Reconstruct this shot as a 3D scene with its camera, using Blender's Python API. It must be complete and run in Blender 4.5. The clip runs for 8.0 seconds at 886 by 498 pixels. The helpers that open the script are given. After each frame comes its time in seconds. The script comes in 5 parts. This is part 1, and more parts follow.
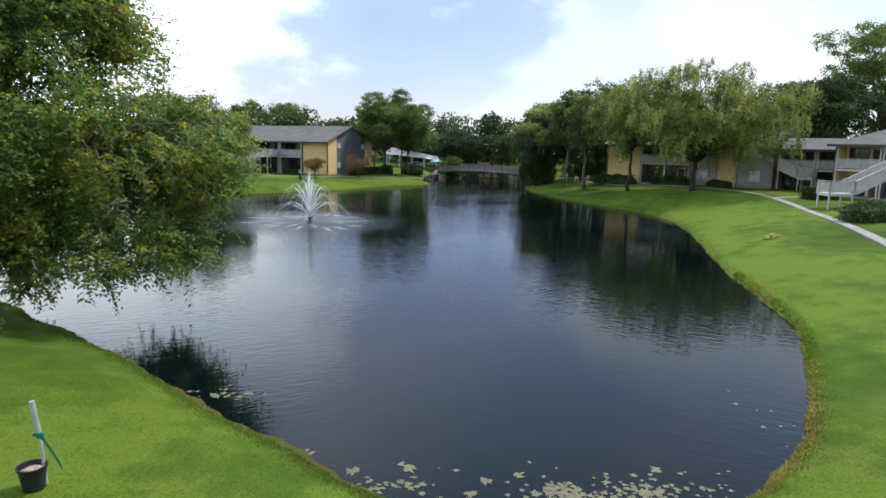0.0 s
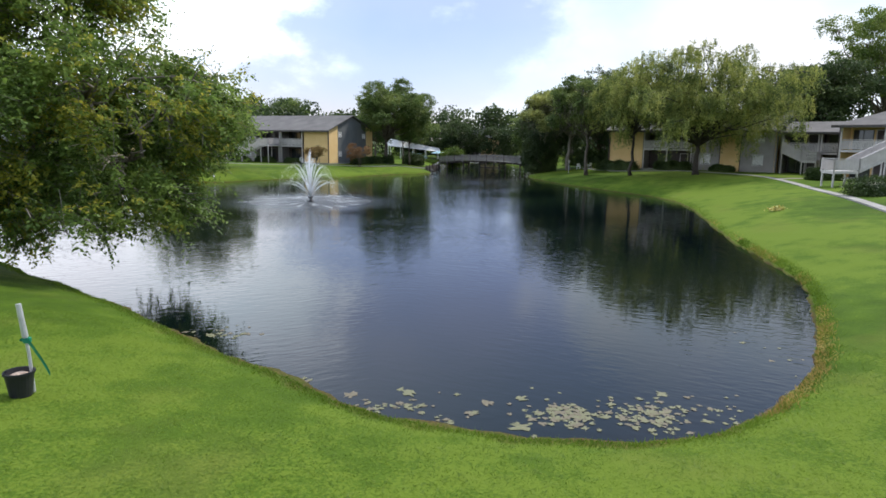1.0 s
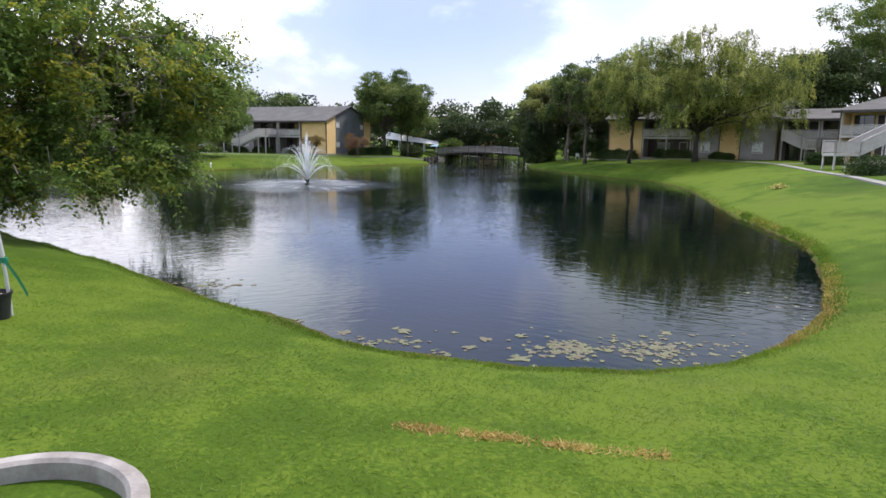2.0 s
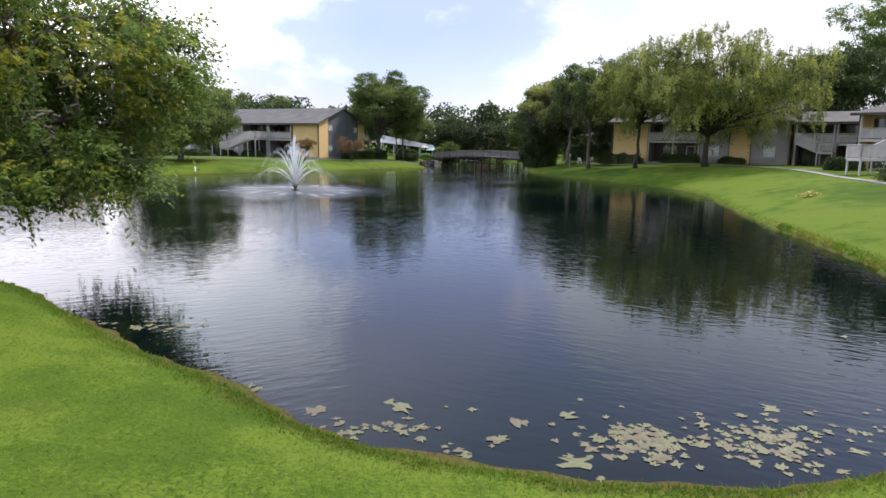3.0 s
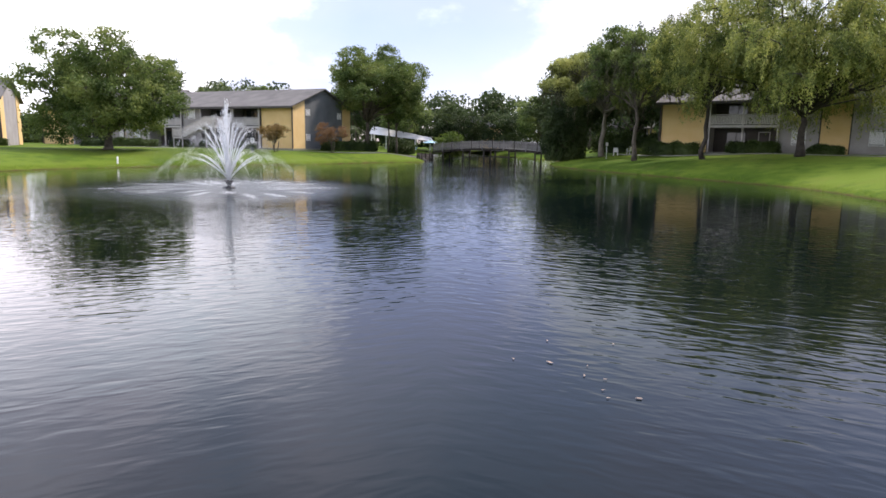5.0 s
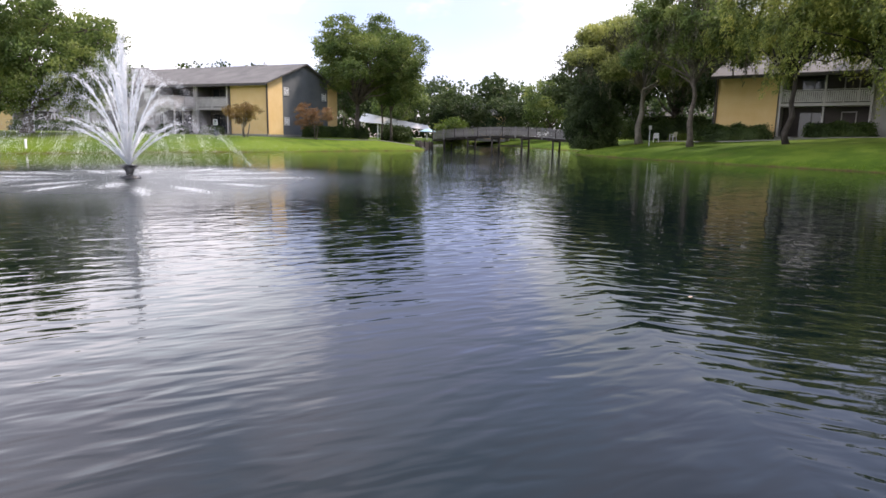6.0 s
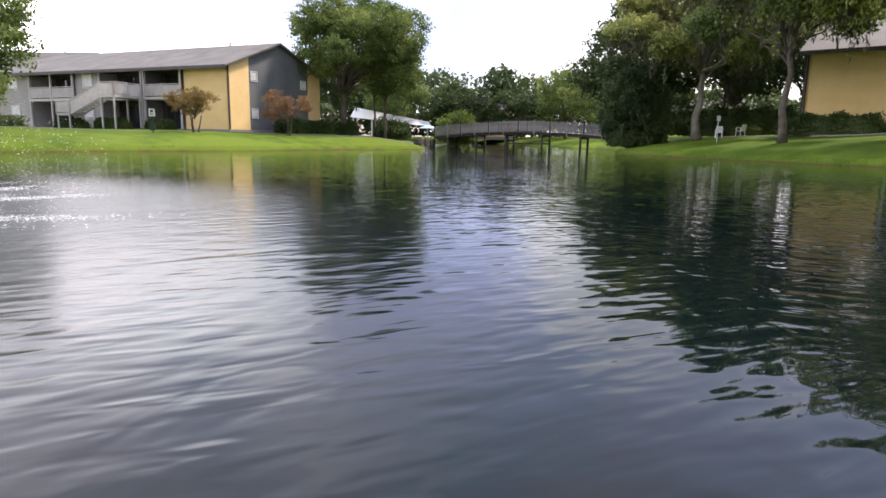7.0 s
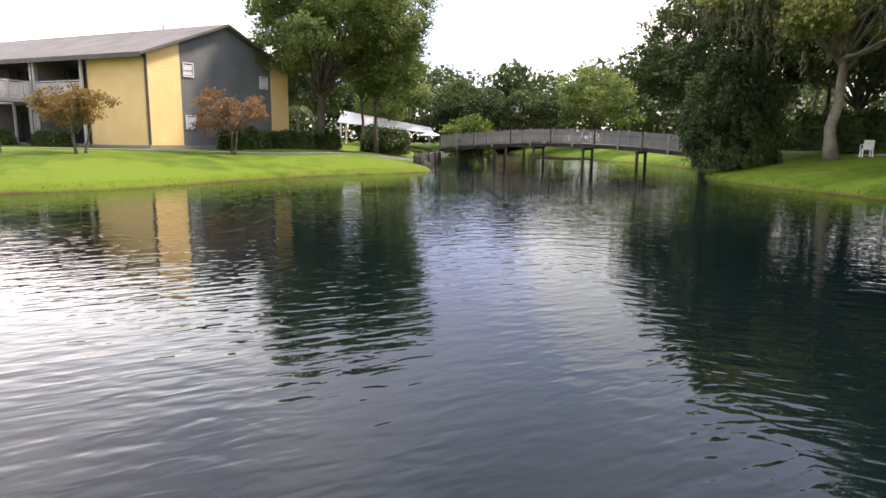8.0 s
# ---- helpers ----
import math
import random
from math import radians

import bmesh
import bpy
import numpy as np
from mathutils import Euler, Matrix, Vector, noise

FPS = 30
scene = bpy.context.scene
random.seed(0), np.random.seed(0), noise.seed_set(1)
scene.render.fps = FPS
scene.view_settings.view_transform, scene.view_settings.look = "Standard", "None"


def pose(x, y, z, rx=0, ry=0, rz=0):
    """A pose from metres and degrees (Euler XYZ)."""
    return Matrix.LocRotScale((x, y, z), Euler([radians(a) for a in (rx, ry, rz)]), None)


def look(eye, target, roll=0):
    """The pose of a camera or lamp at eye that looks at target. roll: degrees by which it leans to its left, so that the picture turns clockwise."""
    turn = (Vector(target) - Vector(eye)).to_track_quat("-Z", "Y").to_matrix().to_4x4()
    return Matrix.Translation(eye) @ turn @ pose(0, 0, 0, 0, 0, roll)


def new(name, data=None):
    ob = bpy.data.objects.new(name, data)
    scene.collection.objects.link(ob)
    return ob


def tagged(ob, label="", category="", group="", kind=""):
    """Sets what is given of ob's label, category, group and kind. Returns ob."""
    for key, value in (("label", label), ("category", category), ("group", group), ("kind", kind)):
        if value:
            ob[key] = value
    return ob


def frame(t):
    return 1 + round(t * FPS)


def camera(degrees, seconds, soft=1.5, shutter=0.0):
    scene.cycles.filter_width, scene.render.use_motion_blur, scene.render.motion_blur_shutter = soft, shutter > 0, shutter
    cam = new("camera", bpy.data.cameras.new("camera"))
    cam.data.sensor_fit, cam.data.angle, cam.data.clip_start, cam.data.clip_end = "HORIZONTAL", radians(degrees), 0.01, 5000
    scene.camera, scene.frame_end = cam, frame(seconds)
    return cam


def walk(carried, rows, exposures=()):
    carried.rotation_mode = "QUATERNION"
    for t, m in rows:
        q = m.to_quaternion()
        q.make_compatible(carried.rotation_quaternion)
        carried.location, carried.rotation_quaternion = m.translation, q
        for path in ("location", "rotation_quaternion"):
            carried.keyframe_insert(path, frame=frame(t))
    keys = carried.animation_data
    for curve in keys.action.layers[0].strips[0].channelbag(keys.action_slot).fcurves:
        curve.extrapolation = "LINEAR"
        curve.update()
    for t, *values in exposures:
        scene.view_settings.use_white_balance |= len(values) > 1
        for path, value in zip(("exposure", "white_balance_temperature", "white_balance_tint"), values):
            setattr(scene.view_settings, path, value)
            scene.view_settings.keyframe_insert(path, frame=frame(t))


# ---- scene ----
cam = camera(70.0, 8.0, soft=1.6)
PATH = [
    (0, (0.688, -0.426, 7.111), (0.657, 1.546, 6.776), 1.0),
    (0.5, (0.713, -0.411, 6.238), (0.676, 1.56, 5.903), 0.9),
    (1, (0.761, -0.362, 5.343), (0.724, 1.609, 5.006), 0.8),
    (1.5, (0.795, -0.324, 4.598), (0.758, 1.647, 4.261), 0.7),
    (1.7, (0.823, -0.293, 4.246), (0.787, 1.677, 3.904), 0.7),
    (2.8, (0.641, 2.426, 3.707), (0.619, 4.399, 3.381), 1.0),
    (3, (0.473, 3.763, 3.794), (0.456, 5.737, 3.468), 0.9),
    (3.5, (0.238, 7.044, 3.892), (0.223, 9.017, 3.565), 1.0),
    (4, (-0.016, 11.612, 3.453), (-0.027, 13.585, 3.126), 1.0),
    (4.5, (-0.432, 16.696, 3.247), (-0.437, 18.669, 2.922), 0.9),
    (5, (-0.938, 21.975, 2.423), (-0.934, 23.947, 2.094), 0.9),
    (5.2, (-1.133, 24.194, 2.041), (-1.124, 26.166, 1.709), 0.9),
    (6.3, (-2.845, 38.434, 1.144), (-2.801, 40.403, 0.798), 0.9),
    (6.5, (-2.731, 40.627, 0.994), (-2.692, 42.597, 0.653), 0.7),
    (7, (-2.885, 48.173, 0.974), (-2.846, 50.143, 0.63), 0.8),
    (7.5, (-2.958, 56.76, 1.159), (-2.927, 58.729, 0.814), 0.7),
    (8, (-3.453, 64.801, 2.013), (-3.411, 66.771, 1.672), 0.6),
]
walk(cam, [(t, look(eye, target, roll)) for t, eye, target, roll in PATH],
     exposures=[(0, 0.2, 6300, 10), (1.7, 0.3, 6500, 15), (4.5, 0.46, 6650, 20), (6.5, 0.8, 7000, 22), (7.5, 1.02, 7300, 21), (8, 1.18, 7600, 21)])

# ---- world, sun, exposure ----
SUN_AZ, SUN_EL = radians(53.0), radians(52.0)   # compass bearing of the sun, veiled by cloud
BANK_AZ, BANK_EL = radians(-64.0), radians(50.0)
world = bpy.data.worlds.new("world")
scene.world = world
world.use_nodes = True


def sky_nodes():
    nt = world.node_tree
    nt.nodes.clear()
    N, L = nt.nodes.new, nt.links.new
    out, bg = N("ShaderNodeOutputWorld"), N("ShaderNodeBackground")
    L(bg.outputs[0], out.inputs[0])
    sky = N("ShaderNodeTexSky")
    sky.sky_type = "NISHITA"
    sky.sun_disc = False
    sky.dust_density, sky.ozone_density = 0.6, 3.0
    sky.sun_elevation, sky.sun_rotation = SUN_EL, SUN_AZ
    dim = N("ShaderNodeVectorMath"); dim.operation = "MULTIPLY"; dim.inputs[1].default_value = (0.176, 0.174, 0.184)
    L(sky.outputs[0], dim.inputs[0])
    co = N("ShaderNodeTexCoord")
    # clouds: soft large banks and fine edges, with one gap of hazy blue over the far trees
    stretch = N("ShaderNodeVectorMath"); stretch.operation = "MULTIPLY"; stretch.inputs[1].default_value = (1, 1, 1.7)
    L(co.outputs["Generated"], stretch.inputs[0])
    big = N("ShaderNodeTexNoise"); big.inputs["Scale"].default_value = 2.3; big.inputs["Detail"].default_value = 7; big.inputs["Roughness"].default_value = 0.55
    L(stretch.outputs[0], big.inputs["Vector"])
    gap = N("ShaderNodeVectorMath"); gap.operation = "DISTANCE"; gap.inputs[1].default_value = (-0.2, 0.9, 0.08)
    warp = N("ShaderNodeVectorMath"); warp.operation = "MULTIPLY_ADD"; warp.inputs[1].default_value = (0.5, 0.5, 0.5)
    L(big.outputs["Color"], warp.inputs[0]); L(co.outputs["Generated"], warp.inputs[2])
    shift = N("ShaderNodeVectorMath"); shift.operation = "SUBTRACT"; shift.inputs[1].default_value = (0.25, 0.25, 0.25)
    L(warp.outputs[0], shift.inputs[0])
    # the gap slants up and away over the pond
    sep = N("ShaderNodeSeparateXYZ"); L(shift.outputs[0], sep.inputs[0])
    slant = N("ShaderNodeMath"); slant.operation = "MULTIPLY_ADD"; slant.inputs[1].default_value = -0.8; L(sep.outputs[2], slant.inputs[0]); L(sep.outputs[0], slant.inputs[2])
    low = N("ShaderNodeMath"); low.operation = "MULTIPLY"; low.inputs[1].default_value = 0.2; L(sep.outputs[2], low.inputs[0])
    tall = N("ShaderNodeCombineXYZ"); L(slant.outputs[0], tall.inputs[0]); L(sep.outputs[1], tall.inputs[1]); L(low.outputs[0], tall.inputs[2])
    L(tall.outputs[0], gap.inputs[0])
    edge = N("ShaderNodeMapRange"); edge.interpolation_type = "SMOOTHSTEP"
    for k, v in ((1, 0.15), (2, 0.27), (3, 0.2), (4, 1.0)): edge.inputs[k].default_value = v
    billow = N("ShaderNodeTexNoise"); billow.inputs["Scale"].default_value = 8.0; billow.inputs["Detail"].default_value = 6; billow.inputs["Roughness"].default_value = 0.6
    L(stretch.outputs[0], billow.inputs["Vector"])
    puff = N("ShaderNodeMath"); puff.operation = "MULTIPLY_ADD"; puff.inputs[1].default_value = 0.3; L(billow.outputs["Fac"], puff.inputs[0])
    rim = N("ShaderNodeMath"); rim.operation = "SUBTRACT"; rim.inputs[1].default_value = 0.15; L(gap.outputs[1], rim.inputs[0]); L(rim.outputs[0], puff.inputs[2])
    L(puff.outputs[0], edge.inputs[0])
    bank = N("ShaderNodeMapRange")
    for k, v in ((1, 0.3), (2, 0.55), (3, 0.55), (4, 1.0)): bank.inputs[k].default_value = v
    L(big.outputs["Fac"], bank.inputs[0])
    cover = N("ShaderNodeMath"); cover.operation = "MULTIPLY"
    # higher up the cloud thins to an even veil
    up_xyz = N("ShaderNodeSeparateXYZ"); L(co.outputs["Generated"], up_xyz.inputs[0])
    high = N("ShaderNodeMapRange"); high.interpolation_type = "SMOOTHSTEP"; L(up_xyz.outputs[2], high.inputs[0])
    for k, v in ((1, 0.2), (2, 0.42), (3, 0.0), (4, 1.0)): high.inputs[k].default_value = v
    even = N("ShaderNodeMix"); even.inputs[3].default_value = 0.36
    L(high.outputs[0], even.inputs[0]); L(edge.outputs[0], even.inputs[2])
    L(even.outputs[0], cover.inputs[0]); L(bank.outputs[0], cover.inputs[1])
    tone = N("ShaderNodeTexNoise"); tone.inputs["Scale"].default_value = 3.1; tone.inputs["Detail"].default_value = 4
    L(stretch.outputs[0], tone.inputs["Vector"])
    cloud = N("ShaderNodeValToRGB")
    cloud.color_ramp.elements[0].position, cloud.color_ramp.elements[0].color = 0.3, (0.75, 0.94, 1.05, 1)
    cloud.color_ramp.elements[1].position, cloud.color_ramp.elements[1].color = 0.62, (1.18, 1.2, 1.26, 1)
    L(tone.outputs["Fac"], cloud.inputs[0])
    # unseen bright cloud bank, added across from the sun to whiten the left water
    near = N("ShaderNodeVectorMath"); near.operation = "DOT_PRODUCT"
    near.inputs[1].default_value = (math.sin(BANK_AZ) * math.cos(BANK_EL), math.cos(BANK_AZ) * math.cos(BANK_EL), math.sin(BANK_EL))
    L(co.outputs["Generated"], near.inputs[0])
    veil = N("ShaderNodeMapRange"); veil.interpolation_type = "SMOOTHSTEP"
    for k, v in ((1, 0.36), (2, 1.0), (3, 1.0), (4, 3.8)): veil.inputs[k].default_value = v
    L(near.outputs["Value"], veil.inputs[0])
    lit = N("ShaderNodeVectorMath"); lit.operation = "SCALE"
    L(cloud.outputs[0], lit.inputs[0]); L(veil.outputs[0], lit.inputs[3])
    mix = N("ShaderNodeMix"); mix.data_type = "RGBA"
    # the clear gap is hazy, towards lavender
    part_open = N("ShaderNodeMapRange"); L(edge.outputs[0], part_open.inputs[0])
    for k, v in ((1, 0.2), (2, 0.9), (3, 1.0), (4, 0.0)): part_open.inputs[k].default_value = v
    hazy = N("ShaderNodeMix"); hazy.data_type = "RGBA"; hazy.blend_type = "MULTIPLY"; hazy.inputs[7].default_value = (0.88, 0.81, 0.93, 1)
    low_air = N("ShaderNodeMath"); low_air.operation = "SUBTRACT"; low_air.inputs[0].default_value = 1.0; L(high.outputs[0], low_air.inputs[1])
    low_gap = N("ShaderNodeMath"); low_gap.operation = "MULTIPLY"; L(part_open.outputs[0], low_gap.inputs[0]); L(low_air.outputs[0], low_gap.inputs[1])
    L(low_gap.outputs[0], hazy.inputs[0]); L(dim.outputs[0], hazy.inputs[6])
    L(cover.outputs[0], mix.inputs[0]); L(hazy.outputs[2], mix.inputs[6]); L(lit.outputs[0], mix.inputs[7])
    L(mix.outputs[2], bg.inputs[0])
    bg.inputs[1].default_value = 0.84


sky_nodes()
sun_data = bpy.data.lights.new("sun", "SUN")
sun_data.energy, sun_data.angle, sun_data.color = 3.3, radians(7), (1.0, 0.95, 0.86)
sun = new("sun", sun_data)
sun_from = Vector((math.sin(SUN_AZ) * math.cos(SUN_EL), math.cos(SUN_AZ) * math.cos(SUN_EL), math.sin(SUN_EL)))
sun.matrix_world = look(sun_from * 200, (0, 0, 0))

# ---- materials ----


def material(name):
    m = bpy.data.materials.new(name)
    m.use_nodes = True
    nt = m.node_tree
    b = nt.nodes["Principled BSDF"]
    return m, nt.nodes.new, nt.links.new, b


def ramp(N, stops):
    r = N("ShaderNodeValToRGB")
    e = r.color_ramp.elements
    while len(e) < len(stops):
        e.new(0.5)
    for k, (p, c) in enumerate(stops):
        e[k].position, e[k].color = p, (*c, 1)
    return r


def surface(name, low, high, scale=1.5, rough=0.7, bump=0.3, grain=18.0, depth=0.01, lap=0.0, metal=0.0, spec=0.4):
    """A weathered plain surface: blotches at one scale, grain at another, optional lap-siding relief."""
    m, N, L, b = material(name)
    co = N("ShaderNodeTexCoord")
    n1 = N("ShaderNodeTexNoise"); n1.inputs["Scale"].default_value = scale; n1.inputs["Detail"].default_value = 6
    n2 = N("ShaderNodeTexNoise"); n2.inputs["Scale"].default_value = grain; n2.inputs["Detail"].default_value = 3
    L(co.outputs["Object"], n1.inputs[0]); L(co.outputs["Object"], n2.inputs[0])
    mx = N("ShaderNodeMath"); mx.operation = "MULTIPLY_ADD"; mx.inputs[1].default_value = 0.35
    L(n2.outputs["Fac"], mx.inputs[0]); L(n1.outputs["Fac"], mx.inputs[2])
    r = ramp(N, ((0.45, low), (0.9, high)))
    L(mx.outputs[0], r.inputs[0]); L(r.outputs[0], b.inputs["Base Color"])
    bp = N("ShaderNodeBump"); bp.inputs["Strength"].default_value = bump; bp.inputs["Distance"].default_value = depth
    if lap:
        sep = N("ShaderNodeSeparateXYZ"); L(co.outputs["Object"], sep.inputs[0])
        dv = N("ShaderNodeMath"); dv.operation = "DIVIDE"; dv.inputs[1].default_value = lap
        fr = N("ShaderNodeMath"); fr.operation = "FRACT"
        ad = N("ShaderNodeMath"); ad.operation = "MULTIPLY_ADD"; ad.inputs[1].default_value = -2.0
        L(sep.outputs[2], dv.inputs[0]); L(dv.outputs[0], fr.inputs[0]); L(fr.outputs[0], ad.inputs[0]); L(n2.outputs["Fac"], ad.inputs[2])
        L(ad.outputs[0], bp.inputs["Height"])
    else:
        L(mx.outputs[0], bp.inputs["Height"])
    L(bp.outputs[0], b.inputs["Normal"])
    b.inputs["Roughness"].default_value, b.inputs["Metallic"].default_value = rough, metal
    b.inputs["Specular IOR Level"].default_value = spec
    return m


def foliage(name, dark, mid, light, spread=0.12, glow=0.3):
    """Leaves: every leaf its own tint, drifting in broad patches; part of the light passes through."""
    m, N, L, b = material(name)
    g, co = N("ShaderNodeNewGeometry"), N("ShaderNodeTexCoord")
    n1 = N("ShaderNodeTexNoise"); n1.inputs["Scale"].default_value = spread; n1.inputs["Detail"].default_value = 4
    L(co.outputs["Object"], n1.inputs[0])
    mx = N("ShaderNodeMath"); mx.operation = "MULTIPLY_ADD"; mx.inputs[1].default_value = 0.36
    su = N("ShaderNodeMath"); su.operation = "MULTIPLY_ADD"; su.inputs[1].default_value = 2.0; su.inputs[2].default_value = -0.66
    L(n1.outputs["Fac"], su.inputs[0])
    L(g.outputs["Random Per Island"], mx.inputs[0]); L(su.outputs[0], mx.inputs[2])
    r = ramp(N, ((0.15, dark), (0.5, mid), (0.9, light)))
    L(mx.outputs[0], r.inputs[0]); L(r.outputs[0], b.inputs["Base Color"])
    b.inputs["Roughness"].default_value, b.inputs["Specular IOR Level"].default_value = 0.55, 0.3
    tr = N("ShaderNodeBsdfTranslucent"); L(r.outputs[0], tr.inputs[0])
    ms = N("ShaderNodeMixShader"); ms.inputs[0].default_value = glow
    out = m.node_tree.nodes["Material Output"]
    L(b.outputs[0], ms.inputs[1]); L(tr.outputs[0], ms.inputs[2]); L(ms.outputs[0], out.inputs[0])
    return m


def lawn_material():
    m, N, L, b = material("lawn")
    g = N("ShaderNodeNewGeometry")
    P = g.outputs["Position"]

    def noise_at(scale, detail):
        n = N("ShaderNodeTexNoise"); n.inputs["Scale"].default_value = scale; n.inputs["Detail"].default_value = detail
        L(P, n.inputs[0])
        return n.outputs["Fac"]
    broad, mid, fine = noise_at(0.09, 4), noise_at(0.9, 5), noise_at(16, 5)
    a = N("ShaderNodeMath"); a.operation = "MULTIPLY_ADD"; a.inputs[1].default_value = 0.5; L(mid, a.inputs[0]); L(broad, a.inputs[2])
    c = N("ShaderNodeMath"); c.operation = "MULTIPLY_ADD"; c.inputs[1].default_value = 0.45; L(fine, c.inputs[0]); L(a.outputs[0], c.inputs[2])
    grass = ramp(N, ((0.66, (0.031, 0.062, 0.008)), (0.95, (0.067, 0.117, 0.012)), (1.2, (0.103, 0.154, 0.018))))
    L(c.outputs[0], grass.inputs[0])
    # thin, dry patches
    dry = noise_at(0.35, 6)
    dr = N("ShaderNodeMapRange"); L(dry, dr.inputs[0])
    for k, v in ((1, 0.56), (2, 0.74), (3, 0.0), (4, 0.3)): dr.inputs[k].default_value = v
    mx = N("ShaderNodeMix"); mx.data_type = "RGBA"; mx.inputs[7].default_value = (0.135, 0.13, 0.035, 1)
    L(dr.outputs[0], mx.inputs[0]); L(grass.outputs[0], mx.inputs[6])
    # earth of the bank, at and under the water line
    sep = N("ShaderNodeSeparateXYZ"); L(P, sep.inputs[0])
    hz = N("ShaderNodeMath"); hz.operation = "MULTIPLY_ADD"; hz.inputs[1].default_value = -0.22; L(mid, hz.inputs[0]); L(sep.outputs[2], hz.inputs[2])
    er = N("ShaderNodeMapRange"); L(hz.outputs[0], er.inputs[0])
    for k, v in ((1, -0.13), (2, 0.0), (3, 1.0), (4, 0.0)): er.inputs[k].default_value = v
    soil = ramp(N, ((0.3, (0.035, 0.028, 0.016)), (0.7, (0.12, 0.075, 0.03)))); L(fine, soil.inputs[0])
    m2 = N("ShaderNodeMix"); m2.data_type = "RGBA"
    L(er.outputs[0], m2.inputs[0]); L(mx.outputs[2], m2.inputs[6]); L(soil.outputs[0], m2.inputs[7])
    L(m2.outputs[2], b.inputs["Base Color"])
    bp = N("ShaderNodeBump"); bp.inputs["Strength"].default_value = 0.8; bp.inputs["Distance"].default_value = 0.05
    L(c.outputs[0], bp.inputs["Height"]); L(bp.outputs[0], b.inputs["Normal"])
    b.inputs["Roughness"].default_value, b.inputs["Specular IOR Level"].default_value = 0.9, 0.06
    return m


def water_material():
    m, N, L, b = material("pond_water")
    g = N("ShaderNodeNewGeometry")
    P = g.outputs["Position"]

    def waves(scale, stretch, turn, detail, rough=0.5, at=None):
        mp = N("ShaderNodeMapping"); mp.vector_type = "TEXTURE"; mp.inputs["Rotation"].default_value = (0, 0, radians(turn)); mp.inputs["Scale"].default_value = (1 / scale, 1 / (scale * stretch), 1 / scale)
        n = N("ShaderNodeTexNoise"); n.inputs["Scale"].default_value = 1; n.inputs["Detail"].default_value = detail; n.inputs["Roughness"].default_value = rough
        n.inputs["Distortion"].default_value = 0.4
        L(at or P, mp.inputs[0]); L(mp.outputs[0], n.inputs[0])
        return n.outputs["Fac"]
    # crests that fan out to both sides of the open middle
    part_xyz = N("ShaderNodeSeparateXYZ"); L(P, part_xyz.inputs[0])
    mid_x = N("ShaderNodeMath"); mid_x.operation = "ADD"; mid_x.inputs[1].default_value = 1.0; L(part_xyz.outputs[0], mid_x.inputs[0])
    abs_x = N("ShaderNodeMath"); abs_x.operation = "ABSOLUTE"; L(mid_x.outputs[0], abs_x.inputs[0])
    fan = N("ShaderNodeCombineXYZ"); L(abs_x.outputs[0], fan.inputs[0]); L(part_xyz.outputs[1], fan.inputs[1])
    swell, ripple, fine = waves(0.22, 2.0, -8, 1), waves(1.25, 3.0, -24, 2, at=fan.outputs[0]), waves(2.5, 2.4, -26, 1, at=fan.outputs[0])
    # ripples come and go in broad patches, as the breeze touches the pond
    breeze = waves(0.07, 1.6, 35, 3)
    br = N("ShaderNodeMapRange"); L(breeze, br.inputs[0])
    for k, v in ((1, 0.35), (2, 0.65), (3, 0.45), (4, 1.25)): br.inputs[k].default_value = v
    # rings that spread from the fountain, broken up and dying away with distance
    off = N("ShaderNodeVectorMath"); off.operation = "SUBTRACT"; off.inputs[1].default_value = (-11.85, 54.4, 0); L(P, off.inputs[0])
    far = N("ShaderNodeVectorMath"); far.operation = "LENGTH"; L(off.outputs[0], far.inputs[0])
    xy = N("ShaderNodeSeparateXYZ"); L(off.outputs[0], xy.inputs[0])
    ang = N("ShaderNodeMath"); ang.operation = "ARCTAN2"; L(xy.outputs[1], ang.inputs[0]); L(xy.outputs[0], ang.inputs[1])
    rk = N("ShaderNodeMath"); rk.operation = "MULTIPLY"; rk.inputs[1].default_value = 3.3; L(far.outputs["Value"], rk.inputs[0])
    ak = N("ShaderNodeMath"); ak.operation = "MULTIPLY"; ak.inputs[1].default_value = 15.0; L(ang.outputs[0], ak.inputs[0])
    polar = N("ShaderNodeCombineXYZ"); L(rk.outputs[0], polar.inputs[0]); L(ak.outputs[0], polar.inputs[1])
    rn = N("ShaderNodeTexNoise"); rn.inputs["Scale"].default_value = 1; rn.inputs["Detail"].default_value = 1.5; rn.inputs["Distortion"].default_value = 0.5; L(polar.outputs[0], rn.inputs[0])
    rings_amp = N("ShaderNodeMapRange"); rings_amp.interpolation_type = "SMOOTHSTEP"; L(far.outputs["Value"], rings_amp.inputs[0])
    for k, v in ((1, 10.0), (2, 30.0), (3, 0.3), (4, 0.03)): rings_amp.inputs[k].default_value = v
    rg = N("ShaderNodeMath"); rg.operation = "MULTIPLY"; L(rn.outputs["Fac"], rg.inputs[0]); L(rings_amp.outputs[0], rg.inputs[1])
    low_swell = N("ShaderNodeMath"); low_swell.operation = "MULTIPLY"; low_swell.inputs[1].default_value = 0.1; L(swell, low_swell.inputs[0])
    s0 = N("ShaderNodeMath"); s0.operation = "MULTIPLY_ADD"; s0.inputs[1].default_value = 1.0; L(rg.outputs[0], s0.inputs[0]); L(low_swell.outputs[0], s0.inputs[2])
